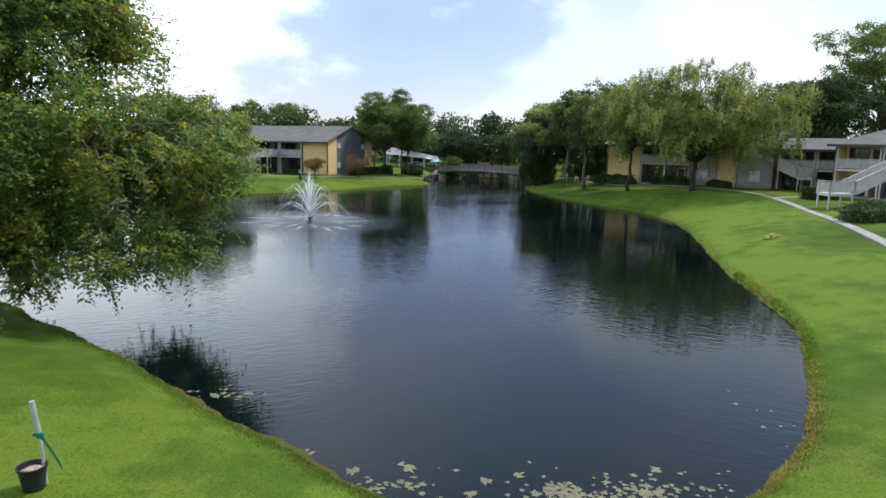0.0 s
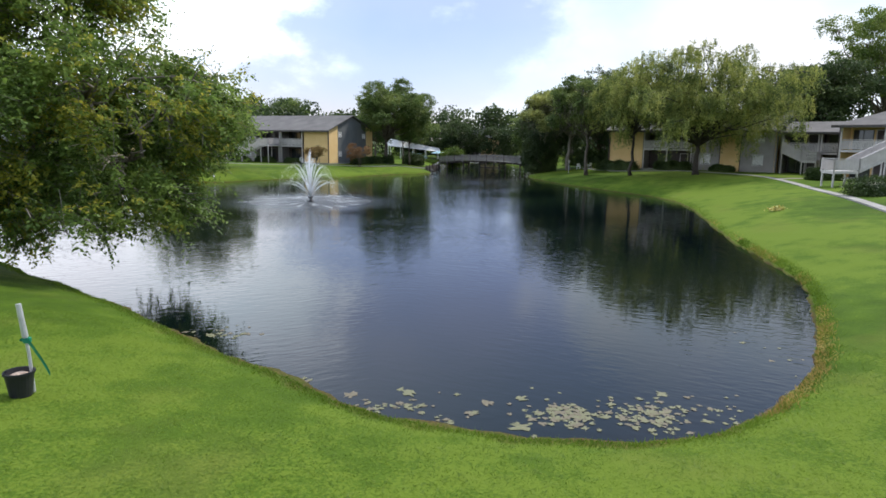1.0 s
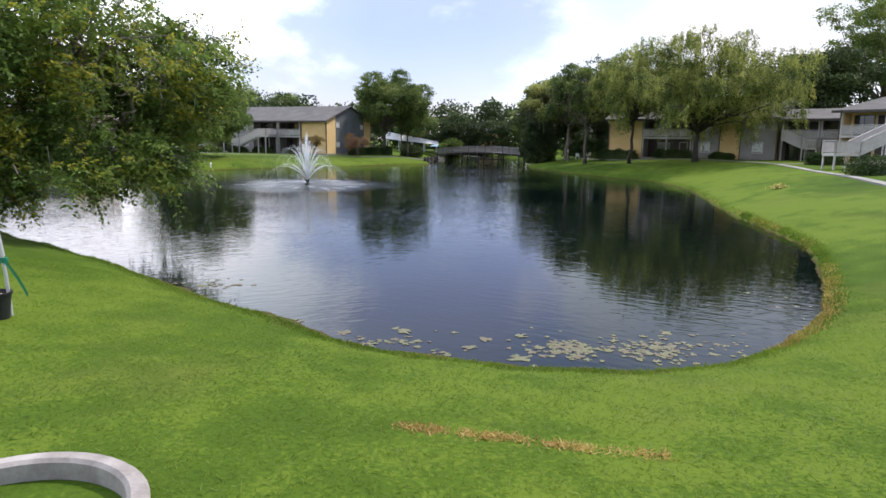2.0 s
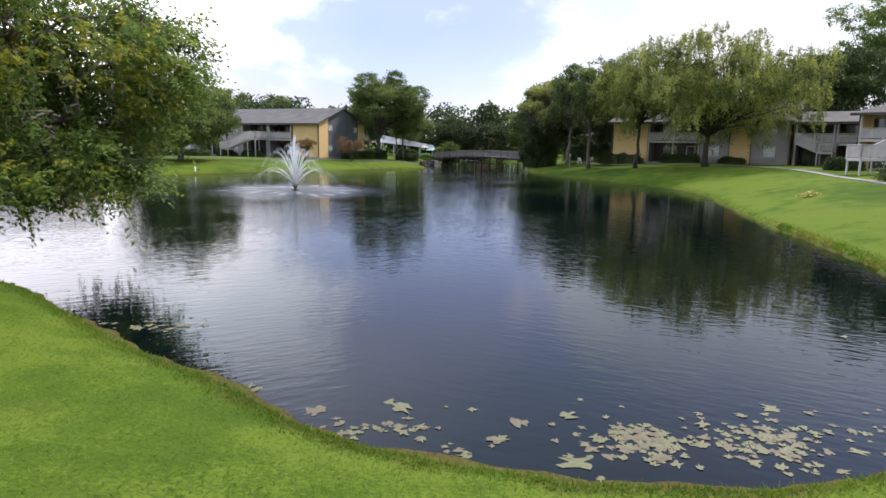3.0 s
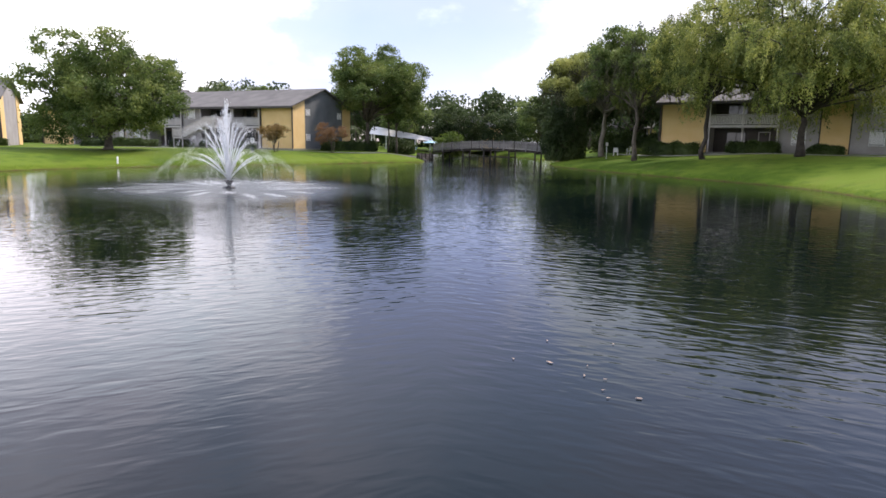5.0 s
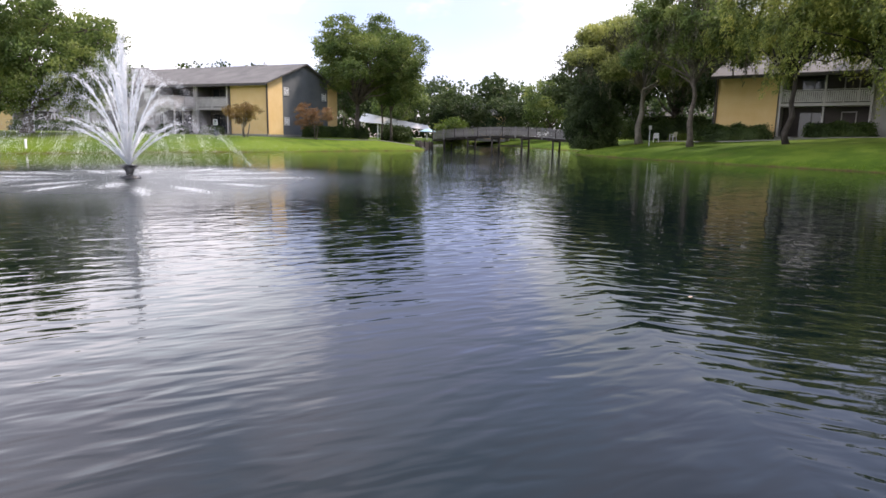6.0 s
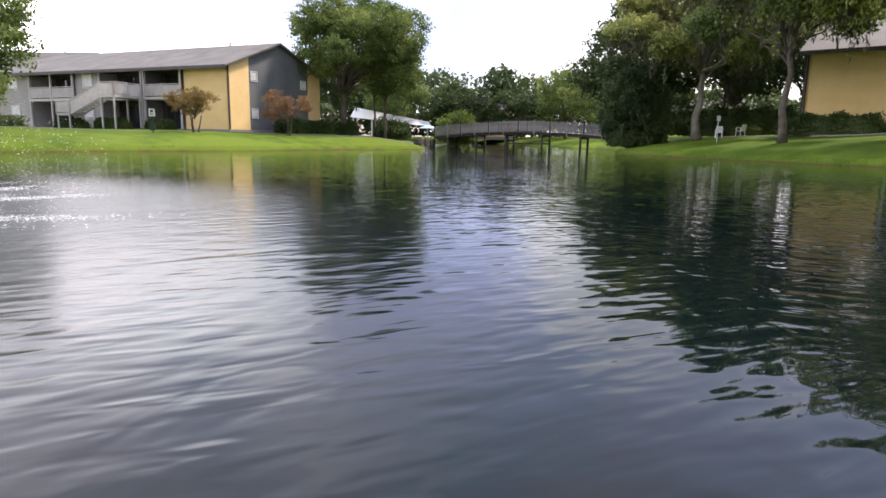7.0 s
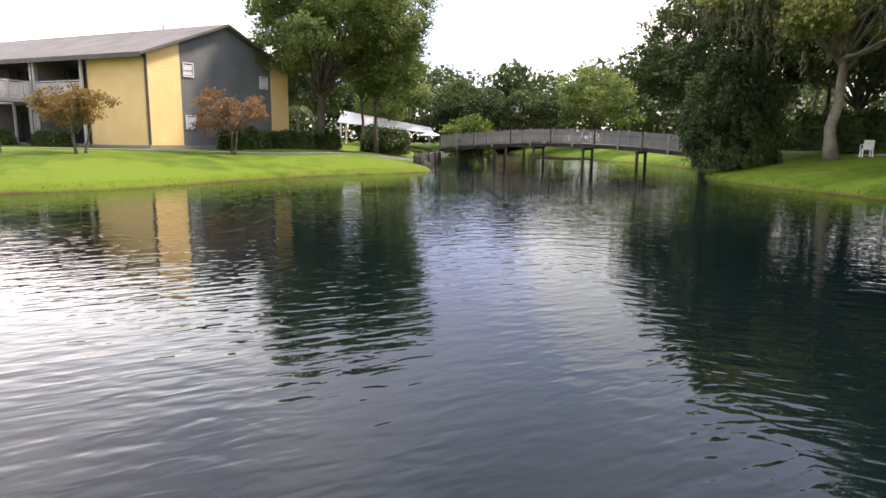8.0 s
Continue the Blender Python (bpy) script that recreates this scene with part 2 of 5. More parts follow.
    s1 = N("ShaderNodeMath"); s1.operation = "MULTIPLY_ADD"; s1.inputs[1].default_value = 0.38; L(ripple, s1.inputs[0]); L(s0.outputs[0], s1.inputs[2])
    s2 = N("ShaderNodeMath"); s2.operation = "MULTIPLY_ADD"; s2.inputs[1].default_value = 0.33; L(fine, s2.inputs[0]); L(s1.outputs[0], s2.inputs[2])
    # the water under the trees lies calmer
    lee = N("ShaderNodeMapRange"); lee.interpolation_type = "SMOOTHSTEP"; L(part_xyz.outputs[0], lee.inputs[0])
    for k, v in ((1, 7.0), (2, 18.0), (3, 1.0), (4, 0.55)): lee.inputs[k].default_value = v
    near_bank = N("ShaderNodeMapRange"); near_bank.interpolation_type = "SMOOTHSTEP"; L(part_xyz.outputs[1], near_bank.inputs[0])
    for k, v in ((1, 12.0), (2, 44.0), (3, 0.6), (4, 1.0)): near_bank.inputs[k].default_value = v
    cove = N("ShaderNodeMath"); cove.operation = "MULTIPLY"; L(lee.outputs[0], cove.inputs[0]); L(near_bank.outputs[0], cove.inputs[1])
    calm = N("ShaderNodeMath"); calm.operation = "MULTIPLY"; L(br.outputs[0], calm.inputs[0]); L(cove.outputs[0], calm.inputs[1])
    s3 = N("ShaderNodeMath"); s3.operation = "MULTIPLY"; L(s2.outputs[0], s3.inputs[0]); L(calm.outputs[0], s3.inputs[1])
    bp = N("ShaderNodeBump"); bp.inputs["Strength"].default_value = 1.0; bp.inputs["Distance"].default_value = 0.025
    L(s3.outputs[0], bp.inputs["Height"]); L(bp.outputs[0], b.inputs["Normal"])
    deep = ramp(N, ((0.3, (0.0008, 0.003, 0.0036)), (0.7, (0.0016, 0.0052, 0.006)))); L(breeze, deep.inputs[0])
    L(deep.outputs[0], b.inputs["Base Color"])
    churn = N("ShaderNodeMapRange"); churn.interpolation_type = "SMOOTHSTEP"; L(far.outputs["Value"], churn.inputs[0])
    for k, v in ((1, 3.0), (2, 12.0), (3, 0.32), (4, 0.015)): churn.inputs[k].default_value = v
    L(churn.outputs[0], b.inputs["Roughness"])
    b.inputs["IOR"].default_value = 1.333
    b.inputs["Specular IOR Level"].default_value = 0.41
    return m


def spray_material(name, white):
    """Broken water: white drops that let part of the light through."""
    m, N, L, b = material(name)
    b.inputs["Base Color"].default_value = (*white, 1)
    b.inputs["Roughness"].default_value = 0.35
    tl = N("ShaderNodeBsdfTranslucent"); tl.inputs[0].default_value = (*white, 1)
    ms = N("ShaderNodeMixShader"); ms.inputs[0].default_value = 0.45
    L(b.outputs[0], ms.inputs[1]); L(tl.outputs[0], ms.inputs[2])
    L(ms.outputs[0], m.node_tree.nodes["Material Output"].inputs[0])
    return m


def glass_material():
    m, N, L, b = material("window_glass")
    b.inputs["Base Color"].default_value = (0.03, 0.035, 0.04, 1)
    b.inputs["Roughness"].default_value, b.inputs["Specular IOR Level"].default_value = 0.05, 0.7
    return m


LAWN, WATER, GLASS = lawn_material(), water_material(), glass_material()
YELLOW = surface("yellow_siding", (0.74, 0.5, 0.21), (0.81, 0.58, 0.28), 0.8, 0.75, 0.5, 9, 0.02, lap=0.2)
GREY = surface("grey_siding", (0.105, 0.115, 0.12), (0.15, 0.16, 0.165), 0.7, 0.75, 0.5, 9, 0.02, lap=0.2)
PALE = surface("pale_siding", (0.29, 0.27, 0.26), (0.38, 0.36, 0.35), 0.7, 0.75, 0.5, 9, 0.02, lap=0.2)
# brown-grey, darkened so the colour carries the deep shade of the balcony recesses
SHADY = surface("shade_darkened_brown_grey", (0.065, 0.053, 0.05), (0.11, 0.092, 0.088), 0.8, 0.8, 0.4, 9, 0.02, lap=0.2)
RAIL = surface("railing_paint", (0.44, 0.41, 0.4), (0.56, 0.53, 0.52), 2.0, 0.65, 0.2, 20)
TRIM = surface("dark_trim", (0.045, 0.04, 0.038), (0.08, 0.07, 0.065), 1.5, 0.6, 0.2)
ROOF = surface("roof_shingle", (0.092, 0.088, 0.085), (0.15, 0.143, 0.136), 0.6, 0.9, 0.8, 7, 0.03)
CONCRETE = surface("path_concrete", (0.22, 0.21, 0.19), (0.31, 0.3, 0.28), 0.7, 0.9, 0.4, 14)
BASIN = surface("basin_concrete", (0.22, 0.195, 0.175), (0.42, 0.385, 0.36), 3.0, 0.9, 0.6, 30)
SEDIMENT = surface("basin_sediment", (0.13, 0.1, 0.08), (0.36, 0.31, 0.28), 3.5, 0.8, 0.5, 20)
DARKBARK = surface("dark_bark", (0.022, 0.018, 0.015), (0.07, 0.058, 0.048), 2.5, 0.95, 1.0, 22, 0.03)
BARK = surface("bark", (0.055, 0.045, 0.036), (0.16, 0.135, 0.11), 2.5, 0.95, 1.0, 22, 0.03)
PALEBARK = surface("pale_bark", (0.13, 0.115, 0.095), (0.27, 0.24, 0.2), 2.0, 0.95, 0.9, 16, 0.03)
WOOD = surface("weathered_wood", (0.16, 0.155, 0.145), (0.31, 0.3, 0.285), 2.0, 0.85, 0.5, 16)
DARKWOOD = surface("dark_timber", (0.028, 0.024, 0.02), (0.07, 0.06, 0.05), 2.0, 0.8, 0.5, 16)
POT = surface("black_plastic", (0.012, 0.013, 0.016), (0.024, 0.025, 0.03), 4.0, 0.45, 0.15)
METAL = surface("galvanised_metal", (0.45, 0.46, 0.48), (0.62, 0.63, 0.65), 4.0, 0.45, 0.1, metal=0.4)
GREENTAPE = surface("green_tape", (0.004, 0.16, 0.09), (0.008, 0.24, 0.14), 5.0, 0.5, 0.2)
SOIL = surface("potting_soil", (0.12, 0.09, 0.07), (0.55, 0.42, 0.33), 9.0, 0.9, 0.6)
WHITE = surface("white_paint", (0.7, 0.7, 0.7), (0.82, 0.82, 0.82), 2.0, 0.5, 0.1)
BLUECLOTH = surface("blue_canvas", (0.3, 0.5, 0.62), (0.42, 0.62, 0.72), 2.0, 0.8, 0.1)
DARKGREEN = surface("dark_green_plastic", (0.01, 0.03, 0.018), (0.018, 0.045, 0.028), 3.0, 0.5, 0.1)
LILY = surface("lily_pad", (0.1, 0.105, 0.045), (0.19, 0.185, 0.095), 2.5, 0.55, 0.4, 30, 0.006)
LILYB = surface("lily_pad_browned", (0.09, 0.075, 0.042), (0.18, 0.155, 0.1), 2.5, 0.6, 0.4, 30, 0.006)
STRAW = foliage("dry_grass", (0.34, 0.22, 0.065), (0.5, 0.34, 0.11), (0.58, 0.45, 0.15), 0.6, 0.4)
DRYLEAF = foliage("dry_yellow_leaves", (0.42, 0.38, 0.1), (0.56, 0.5, 0.15), (0.66, 0.6, 0.22), 0.5, 0.2)
BLADES = foliage("grass_blades", (0.084, 0.152, 0.013), (0.133, 0.218, 0.019), (0.19, 0.268, 0.03), 0.25, 0.5)
NEARLEAF = foliage("ash_leaves", (0.069, 0.115, 0.0276), (0.17, 0.267, 0.0552), (0.294, 0.386, 0.0828), 0.6, 0.5)
YOUNGLEAF = foliage("yellowing_ash_leaves", (0.17, 0.21, 0.03), (0.3, 0.32, 0.04), (0.46, 0.42, 0.06), 0.7, 0.5)
WILLOW = foliage("willow_leaves", (0.05, 0.08, 0.02), (0.2, 0.25, 0.06), (0.5, 0.5, 0.13), 0.6, 0.45)
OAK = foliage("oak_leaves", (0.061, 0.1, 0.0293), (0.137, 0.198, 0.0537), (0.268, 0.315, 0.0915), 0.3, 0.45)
# a darker copy of the oak leaves, with the trees' shade in its colour
SHADEDOAK = foliage("shaded_oak_leaves", (0.0265, 0.0479, 0.0163), (0.0571, 0.0901, 0.0286), (0.102, 0.137, 0.0449), 0.2, 0.3)
BRIGHT = foliage("bright_leaves", (0.06, 0.1, 0.018), (0.13, 0.19, 0.034), (0.22, 0.27, 0.06), 0.3, 0.4)
HEDGE = foliage("hedge_leaves", (0.024, 0.045, 0.013), (0.058, 0.095, 0.022), (0.1, 0.14, 0.038), 0.4, 0.2)
RUST = foliage("rusty_leaves", (0.14, 0.085, 0.03), (0.26, 0.165, 0.055), (0.3, 0.24, 0.08), 0.4, 0.3)
REDDISH = foliage("reddish_leaves", (0.16, 0.09, 0.045), (0.27, 0.15, 0.07), (0.27, 0.2, 0.085), 0.4, 0.3)
OLIVE = foliage("olive_oak_leaves", (0.106, 0.139, 0.0439), (0.244, 0.28, 0.0845), (0.423, 0.439, 0.139), 0.3, 0.46)
MOSS = foliage("hanging_moss", (0.05, 0.055, 0.03), (0.095, 0.1, 0.055), (0.15, 0.15, 0.08), 0.4, 0.3)
PALM = foliage("palm_fronds", (0.05, 0.075, 0.03), (0.09, 0.12, 0.05), (0.13, 0.16, 0.07), 0.4, 0.3)
JET, MIST, FOAM = spray_material("jet_water", (0.88, 0.9, 0.92)), spray_material("mist", (0.88, 0.9, 0.92)), spray_material("foam", (0.82, 0.85, 0.87))

# ---- building blocks ----


class Geo:
    """Gathers verts and faces of one part."""

    def __init__(self):
        self.v, self.f = [], []

    def add(self, vs, fs):
        n = len(self.v)
        self.v += [tuple(p) for p in vs]
        self.f += [tuple(i + n for i in q) for q in fs]
        return self

    def box(self, x0, x1, y0, y1, z0, z1):
        vs = [(x, y, z) for z in (z0, z1) for y in (y0, y1) for x in (x0, x1)]
        return self.add(vs, [(0, 2, 3, 1), (4, 5, 7, 6), (0, 1, 5, 4), (2, 6, 7, 3), (0, 4, 6, 2), (1, 3, 7, 5)])

    def beam(self, a, b, w, h):
        """A bar of w by h from a to b."""
        a, b = Vector(a), Vector(b)
        d = (b - a).normalized()
        s = d.cross(Vector((0, 0, 1)))
        s = s.normalized() if s.length > 1e-4 else Vector((1, 0, 0))
        t = s.cross(d)
        vs = [p + s * w / 2 * i + t * h / 2 * j for p in (a, b) for i, j in ((-1, -1), (1, -1), (1, 1), (-1, 1))]
        return self.add(vs, [(0, 1, 2, 3), (7, 6, 5, 4), (0, 4, 5, 1), (1, 5, 6, 2), (2, 6, 7, 3), (3, 7, 4, 0)])

    def tube(self, pts, radii, seg=7):
        pts = [Vector(p) for p in pts]
        rings = []
        for k, p in enumerate(pts):
            d = (pts[min(k + 1, len(pts) - 1)] - pts[max(k - 1, 0)]).normalized()
            s = d.cross(Vector((0.31, 0.17, 0.93)))
            s = s.normalized() if s.length > 1e-3 else Vector((1, 0, 0))
            t = d.cross(s)
            rings.append([p + (s * math.cos(a) + t * math.sin(a)) * radii[k] for a in (2 * math.pi * i / seg for i in range(seg))])
        vs = [q for r in rings for q in r]
        fs = [(k * seg + i, k * seg + (i + 1) % seg, (k + 1) * seg + (i + 1) % seg, (k + 1) * seg + i) for k in range(len(pts) - 1) for i in range(seg)]
        fs += [tuple(reversed(range(seg))), tuple(range(len(vs) - seg, len(vs)))]
        return self.add(vs, fs)

    def lathe(self, profile, seg=24, x=0.0, y=0.0):
        """Turns a closed (r, z) profile round the z axis."""
        n = len(profile)
        vs = [(x + r * math.cos(a), y + r * math.sin(a), z) for a in (2 * math.pi * i / seg for i in range(seg)) for r, z in profile]
        return self.add(vs, [(i * n + k, ((i + 1) % seg) * n + k, ((i + 1) % seg) * n + (k + 1) % n, i * n + (k + 1) % n) for i in range(seg) for k in range(n)])

    def mesh(self, name, mat, smooth=False):
        me = bpy.data.meshes.new(name)
        me.from_pydata(self.v, [], self.f)
        me.materials.append(mat)
        if smooth:
            me.shade_smooth()
        me.update()
        return me


def thing(name, at=(0, 0, 0), turn=0.0, label="", category="", group="", kind=""):
    e = new(name)
    e.matrix_world = pose(*at, 0, 0, turn)
    e.empty_display_size = 0.2
    return tagged(e, label, category, group, kind)


def part(name, geo, mat, parent=None, label="", smooth=False, at=None):
    ob = new(name, geo if isinstance(geo, bpy.types.Mesh) else geo.mesh(name, mat, smooth))
    ob.parent = parent
    if at is not None:
        ob.matrix_basis = at
    return tagged(ob, label)


def quads_mesh(name, V, mat):
    """A mesh of loose quads from an array of n x 4 x 3."""
    n = len(V)
    me = bpy.data.meshes.new(name)
    me.vertices.add(n * 4)
    me.vertices.foreach_set("co", np.ascontiguousarray(V, np.float32).ravel())
    me.loops.add(n * 4)
    me.loops.foreach_set("vertex_index", np.arange(n * 4, dtype=np.int32))
    me.polygons.add(n)
    me.polygons.foreach_set("loop_start", np.arange(0, n * 4, 4, dtype=np.int32))
    me.polygons.foreach_set("loop_total", np.full(n, 4, np.int32))
    me.materials.append(mat)
    me.update(calc_edges=True)
    return me


def unit(a):
    return a / np.maximum(np.linalg.norm(a, axis=-1, keepdims=True), 1e-9)


def leaves(P, T, length, width, rng, up=0.6, fold=0.25):
    """Pointed leaf quads at P, lying along T, folded at the rib; sizes vary."""
    n = len(P)
    nrm = unit(rng.normal(size=(n, 3)) + np.array([0, 0, up]))
    B = unit(np.cross(nrm, T))
    nrm = np.cross(T, B)
    s = rng.uniform(0.65, 1.3, (n, 1))
    a, b = T * length * s / 2, B * width * s / 2
    d = nrm * width * s * fold
    return np.stack([P - a, P + b + d - a * 0.1, P + a, P - b + d - a * 0.1], 1)


# ---- ground, pond ----
SHORE = [(-3.4, 105.6), (-5.7, 102.6), (-9.2, 99.6), (-12.9, 93.8), (-16, 88.9), (-20.8, 85.0), (-26.2, 78.4), (-30.4, 72.5), (-32.7, 65), (-33.5, 55),
         (-31, 43), (-25.5, 32), (-17.1, 24.4), (-12.5, 21), (-8.4, 17.7), (-5.9, 15.4), (-3.5, 13.6), (-1.1, 11.6), (1.4, 10.6), (4.2, 10.45),
         (6.3, 11.2), (8.8, 13.6), (10.4, 16), (12.2, 19.3), (14.3, 24), (15.4, 29.5), (16.3, 35), (18.3, 43.5), (20.4, 52.5), (21.3, 60),
         (20.2, 66.5), (17.8, 73), (15.2, 80), (13.3, 87.5), (12.2, 93.5), (11.9, 97.8), (12.8, 102.2), (15.6, 107), (16.5, 114), (16, 124), (13.5, 140), (11, 158), (8, 174), (2, 180), (-3, 172), (-4.5, 150), (-4.6, 134), (-3.6, 124), (-4.6, 113)]


def smooth_loop(pts, n=9):
    out = []
    k = len(pts)
    for i in range(k):
        p0, p1, p2, p3 = (np.array(pts[(i + j) % k], float) for j in (-1, 0, 1, 2))
        for s in range(n):
            t = s / n
            out.append(0.5 * (2 * p1 + (p2 - p0) * t + (2 * p0 - 5 * p1 + 4 * p2 - p3) * t * t + (3 * p1 - p0 - 3 * p2 + p3) * t ** 3))
    return np.array(out)


LOOP = smooth_loop(SHORE)


def exact_distance(P):
    """Metres from the shore line, negative in the pond."""
    A, B = LOOP, np.roll(LOOP, -1, 0)
    best, inside = np.full(len(P), 1e9), np.zeros(len(P), bool)
    for a, b in zip(A, B):
        d = b - a
        t = np.clip(((P - a) @ d) / (d @ d + 1e-12), 0, 1)
        q = P - a - t[:, None] * d
        best = np.minimum(best, (q * q).sum(1))
        cross = (a[1] > P[:, 1]) != (b[1] > P[:, 1])
        inside ^= cross & (P[:, 0] < a[0] + d[0] * (P[:, 1] - a[1]) / (d[1] + 1e-12 * (d[1] == 0)))
    best = np.sqrt(best)
    return np.where(inside, -best, best)


GX, GY, CELL = np.arange(-62.0, 62.1, 0.45), np.arange(-12.0, 196.1, 0.45), 0.45
FIELD = exact_distance(np.column_stack([q.ravel() for q in np.meshgrid(GX, GY)])).reshape(len(GY), len(GX))


def shore_distance(P):
    """The distance read off a grid, with a ragged turf edge laid over it."""
    u, v = (P[:, 0] - GX[0]) / CELL, (P[:, 1] - GY[0]) / CELL
    uc, vc = np.clip(u, 0, len(GX) - 1.001), np.clip(v, 0, len(GY) - 1.001)
    i, j = uc.astype(int), vc.astype(int)
    a, b = uc - i, vc - j
    d = (FIELD[j, i] * (1 - a) + FIELD[j, i + 1] * a) * (1 - b) + (FIELD[j + 1, i] * (1 - a) + FIELD[j + 1, i + 1] * a) * b
    d = d + np.hypot(u - uc, v - vc) * CELL
    # the turf edge is ragged
    x, y = P[:, 0], P[:, 1]
    return d + 0.05 * np.sin(3.1 * x + 1.7 * y) + 0.045 * np.sin(5.3 * y - 2.9 * x) + 0.03 * np.sin(9.1 * x + 6.3 * y + 1) + 0.05 * np.sin(0.9 * x - 1.1 * y)


def ground_height(x, y):
    P = np.column_stack([np.atleast_1d(np.asarray(x, float)), np.atleast_1d(np.asarray(y, float))])
    d = shore_distance(P)
    right = np.clip((P[:, 0] - 16) / 14, 0, 1)
    lawn = 0.26 + (1.16 + 0.6 * right) * (1 - np.exp(-np.maximum(d - 0.3, 0) / 5.0))
    bumps = 0.05 * np.sin(P[:, 0] * 0.31 + 1.3) * np.sin(P[:, 1] * 0.27) * np.clip(d / 6, 0, 1)
    lip = 0.07 + 0.19 * np.clip((P[:, 1] - 14 + np.maximum(P[:, 0], 0)) / 20, 0, 1)   # the far banks stand steeper
    lawn = lawn - (0.26 - lip) * np.exp(-np.maximum(d - 0.3, 0) / 2.0)
    bank = np.where(d < 0.3, np.clip(0.02 + d * (lip - 0.02) / 0.3, -0.9, 0.26), lawn)
    return bank + bumps


def gz(x, y):
    return float(ground_height(x, y)[0])


def build_ground():
    def axis(a, b, step, far):
        mid = np.arange(a, b + 1e-6, step)
        grow = np.cumsum(step * 1.35 ** np.arange(1, 24))
        grow = grow[grow < far]
        return np.concatenate([a - grow[::-1], mid, b + grow])
    def finer(v, a, b, step):
        return np.concatenate([v[v < a], np.arange(a, b, step), v[v > b]])
    xs, ys = finer(axis(-42, 42, 0.45, 2600), -14, 15, 0.17), finer(axis(0, 136, 0.45, 2600), 9, 26, 0.17)
    X, Y = np.meshgrid(xs, ys)
    Z = ground_height(X.ravel(), Y.ravel())
    nx, ny = len(xs), len(ys)
    me = bpy.data.meshes.new("ground")
    V = np.column_stack([X.ravel(), Y.ravel(), Z]).astype(np.float32)
    i = (np.arange(ny - 1)[:, None] * nx + np.arange(nx - 1)[None]).ravel()
    F = np.stack([i, i + 1, i + nx + 1, i + nx], 1).astype(np.int32)
    me.vertices.add(len(V)); me.vertices.foreach_set("co", V.ravel())
    me.loops.add(F.size); me.loops.foreach_set("vertex_index", F.ravel())
    me.polygons.add(len(F))
    me.polygons.foreach_set("loop_start", np.arange(0, F.size, 4, dtype=np.int32)); me.polygons.foreach_set("loop_total", np.full(len(F), 4, np.int32))
    me.materials.append(LAWN)
    me.update(calc_edges=True)
    me.shade_smooth()
    tagged(new("ground", me), "mown green lawn sloping down to the pond", "ground", kind="structure")
    w = Geo().add([(-45, 2, 0), (45, 2, 0), (45, 186, 0), (-45, 186, 0)], [(0, 1, 2, 3)])
    tagged(new("water", w.mesh("water", WATER)), "dark rippled pond water reflecting trees and sky", "pond", kind="structure")


build_ground()


def strip(name, line, width, lift, mat, label, category):
    """A path of slabs that follows the ground."""
    pts = []
    for (x0, y0), (x1, y1) in zip(line, line[1:]):
        n = max(2, int(math.hypot(x1 - x0, y1 - y0) / 0.8))
        pts += [(x0 + (x1 - x0) * k / n, y0 + (y1 - y0) * k / n) for k in range(n)]
    pts.append(line[-1])
    pts = np.array(pts)
    for _ in range(6):
        pts[1:-1] = (pts[:-2] + 2 * pts[1:-1] + pts[2:]) / 4
    d = np.gradient(pts, axis=0)
    nrm = unit(np.column_stack([-d[:, 1], d[:, 0]]))
    a, b = pts + nrm * width / 2, pts - nrm * width / 2
    za, zb, zc = ground_height(*a.T), ground_height(*b.T), ground_height(*pts.T)
    z = np.maximum(np.maximum(za, zb), zc) + lift
    g = Geo()
    vs = []
    for k in range(len(pts)):
        vs += [(*a[k], z[k] - 0.25), (*a[k], z[k]), (*b[k], z[k]), (*b[k], z[k] - 0.25)]
    g.add(vs, [(4 * k + j, 4 * k + j + 1, 4 * k + j + 5, 4 * k + j + 4) for k in range(len(pts) - 1) for j in range(3)])
    return tagged(new(name, g.mesh(name, mat)), label, category, kind="structure")


strip("pavement", [(18.5, 17), (22.2, 26), (25.2, 33.4), (27.5, 40.8), (30.2, 50), (32.1, 57.8), (33.8, 65.5), (34.9, 71.5), (33.9, 77.5), (31, 82), (27, 85.6), (23.2, 89.2), (21.4, 94), (20.6, 100)], 0.78, 0.03, CONCRETE, "pale concrete footpath curving through the lawn", "footpath")
strip("pavement", [(33.7, 65.9), (36.5, 67.6), (40, 67)], 0.95, 0.035, CONCRETE, "short concrete spur to the stairs", "footpath")
strip("pavement", [(-45, 100), (-36, 99.8), (-28, 99), (-21, 99.6), (-14.5, 103.3), (-9.5, 106.5), (-7, 111), (-5, 117.5), (-1.5, 120.2)], 0.95, 0.03, CONCRETE, "pale concrete footpath to the bridge", "footpath")

# ---- trees ----


def bend(a, b, rng, k=5, wobble=0.08, lift=0.1):
    a, b = np.array(a, float), np.array(b, float)
    L = np.linalg.norm(b - a)
    out = []
    for t in np.linspace(0, 1, k):
        p = a + (b - a) * t + np.array([0, 0, lift * L * math.sin(math.pi * t)])
        if 0 < t < 1:
            p += rng.normal(size=3) * wobble * L * 0.5
        out.append(p)
    return out


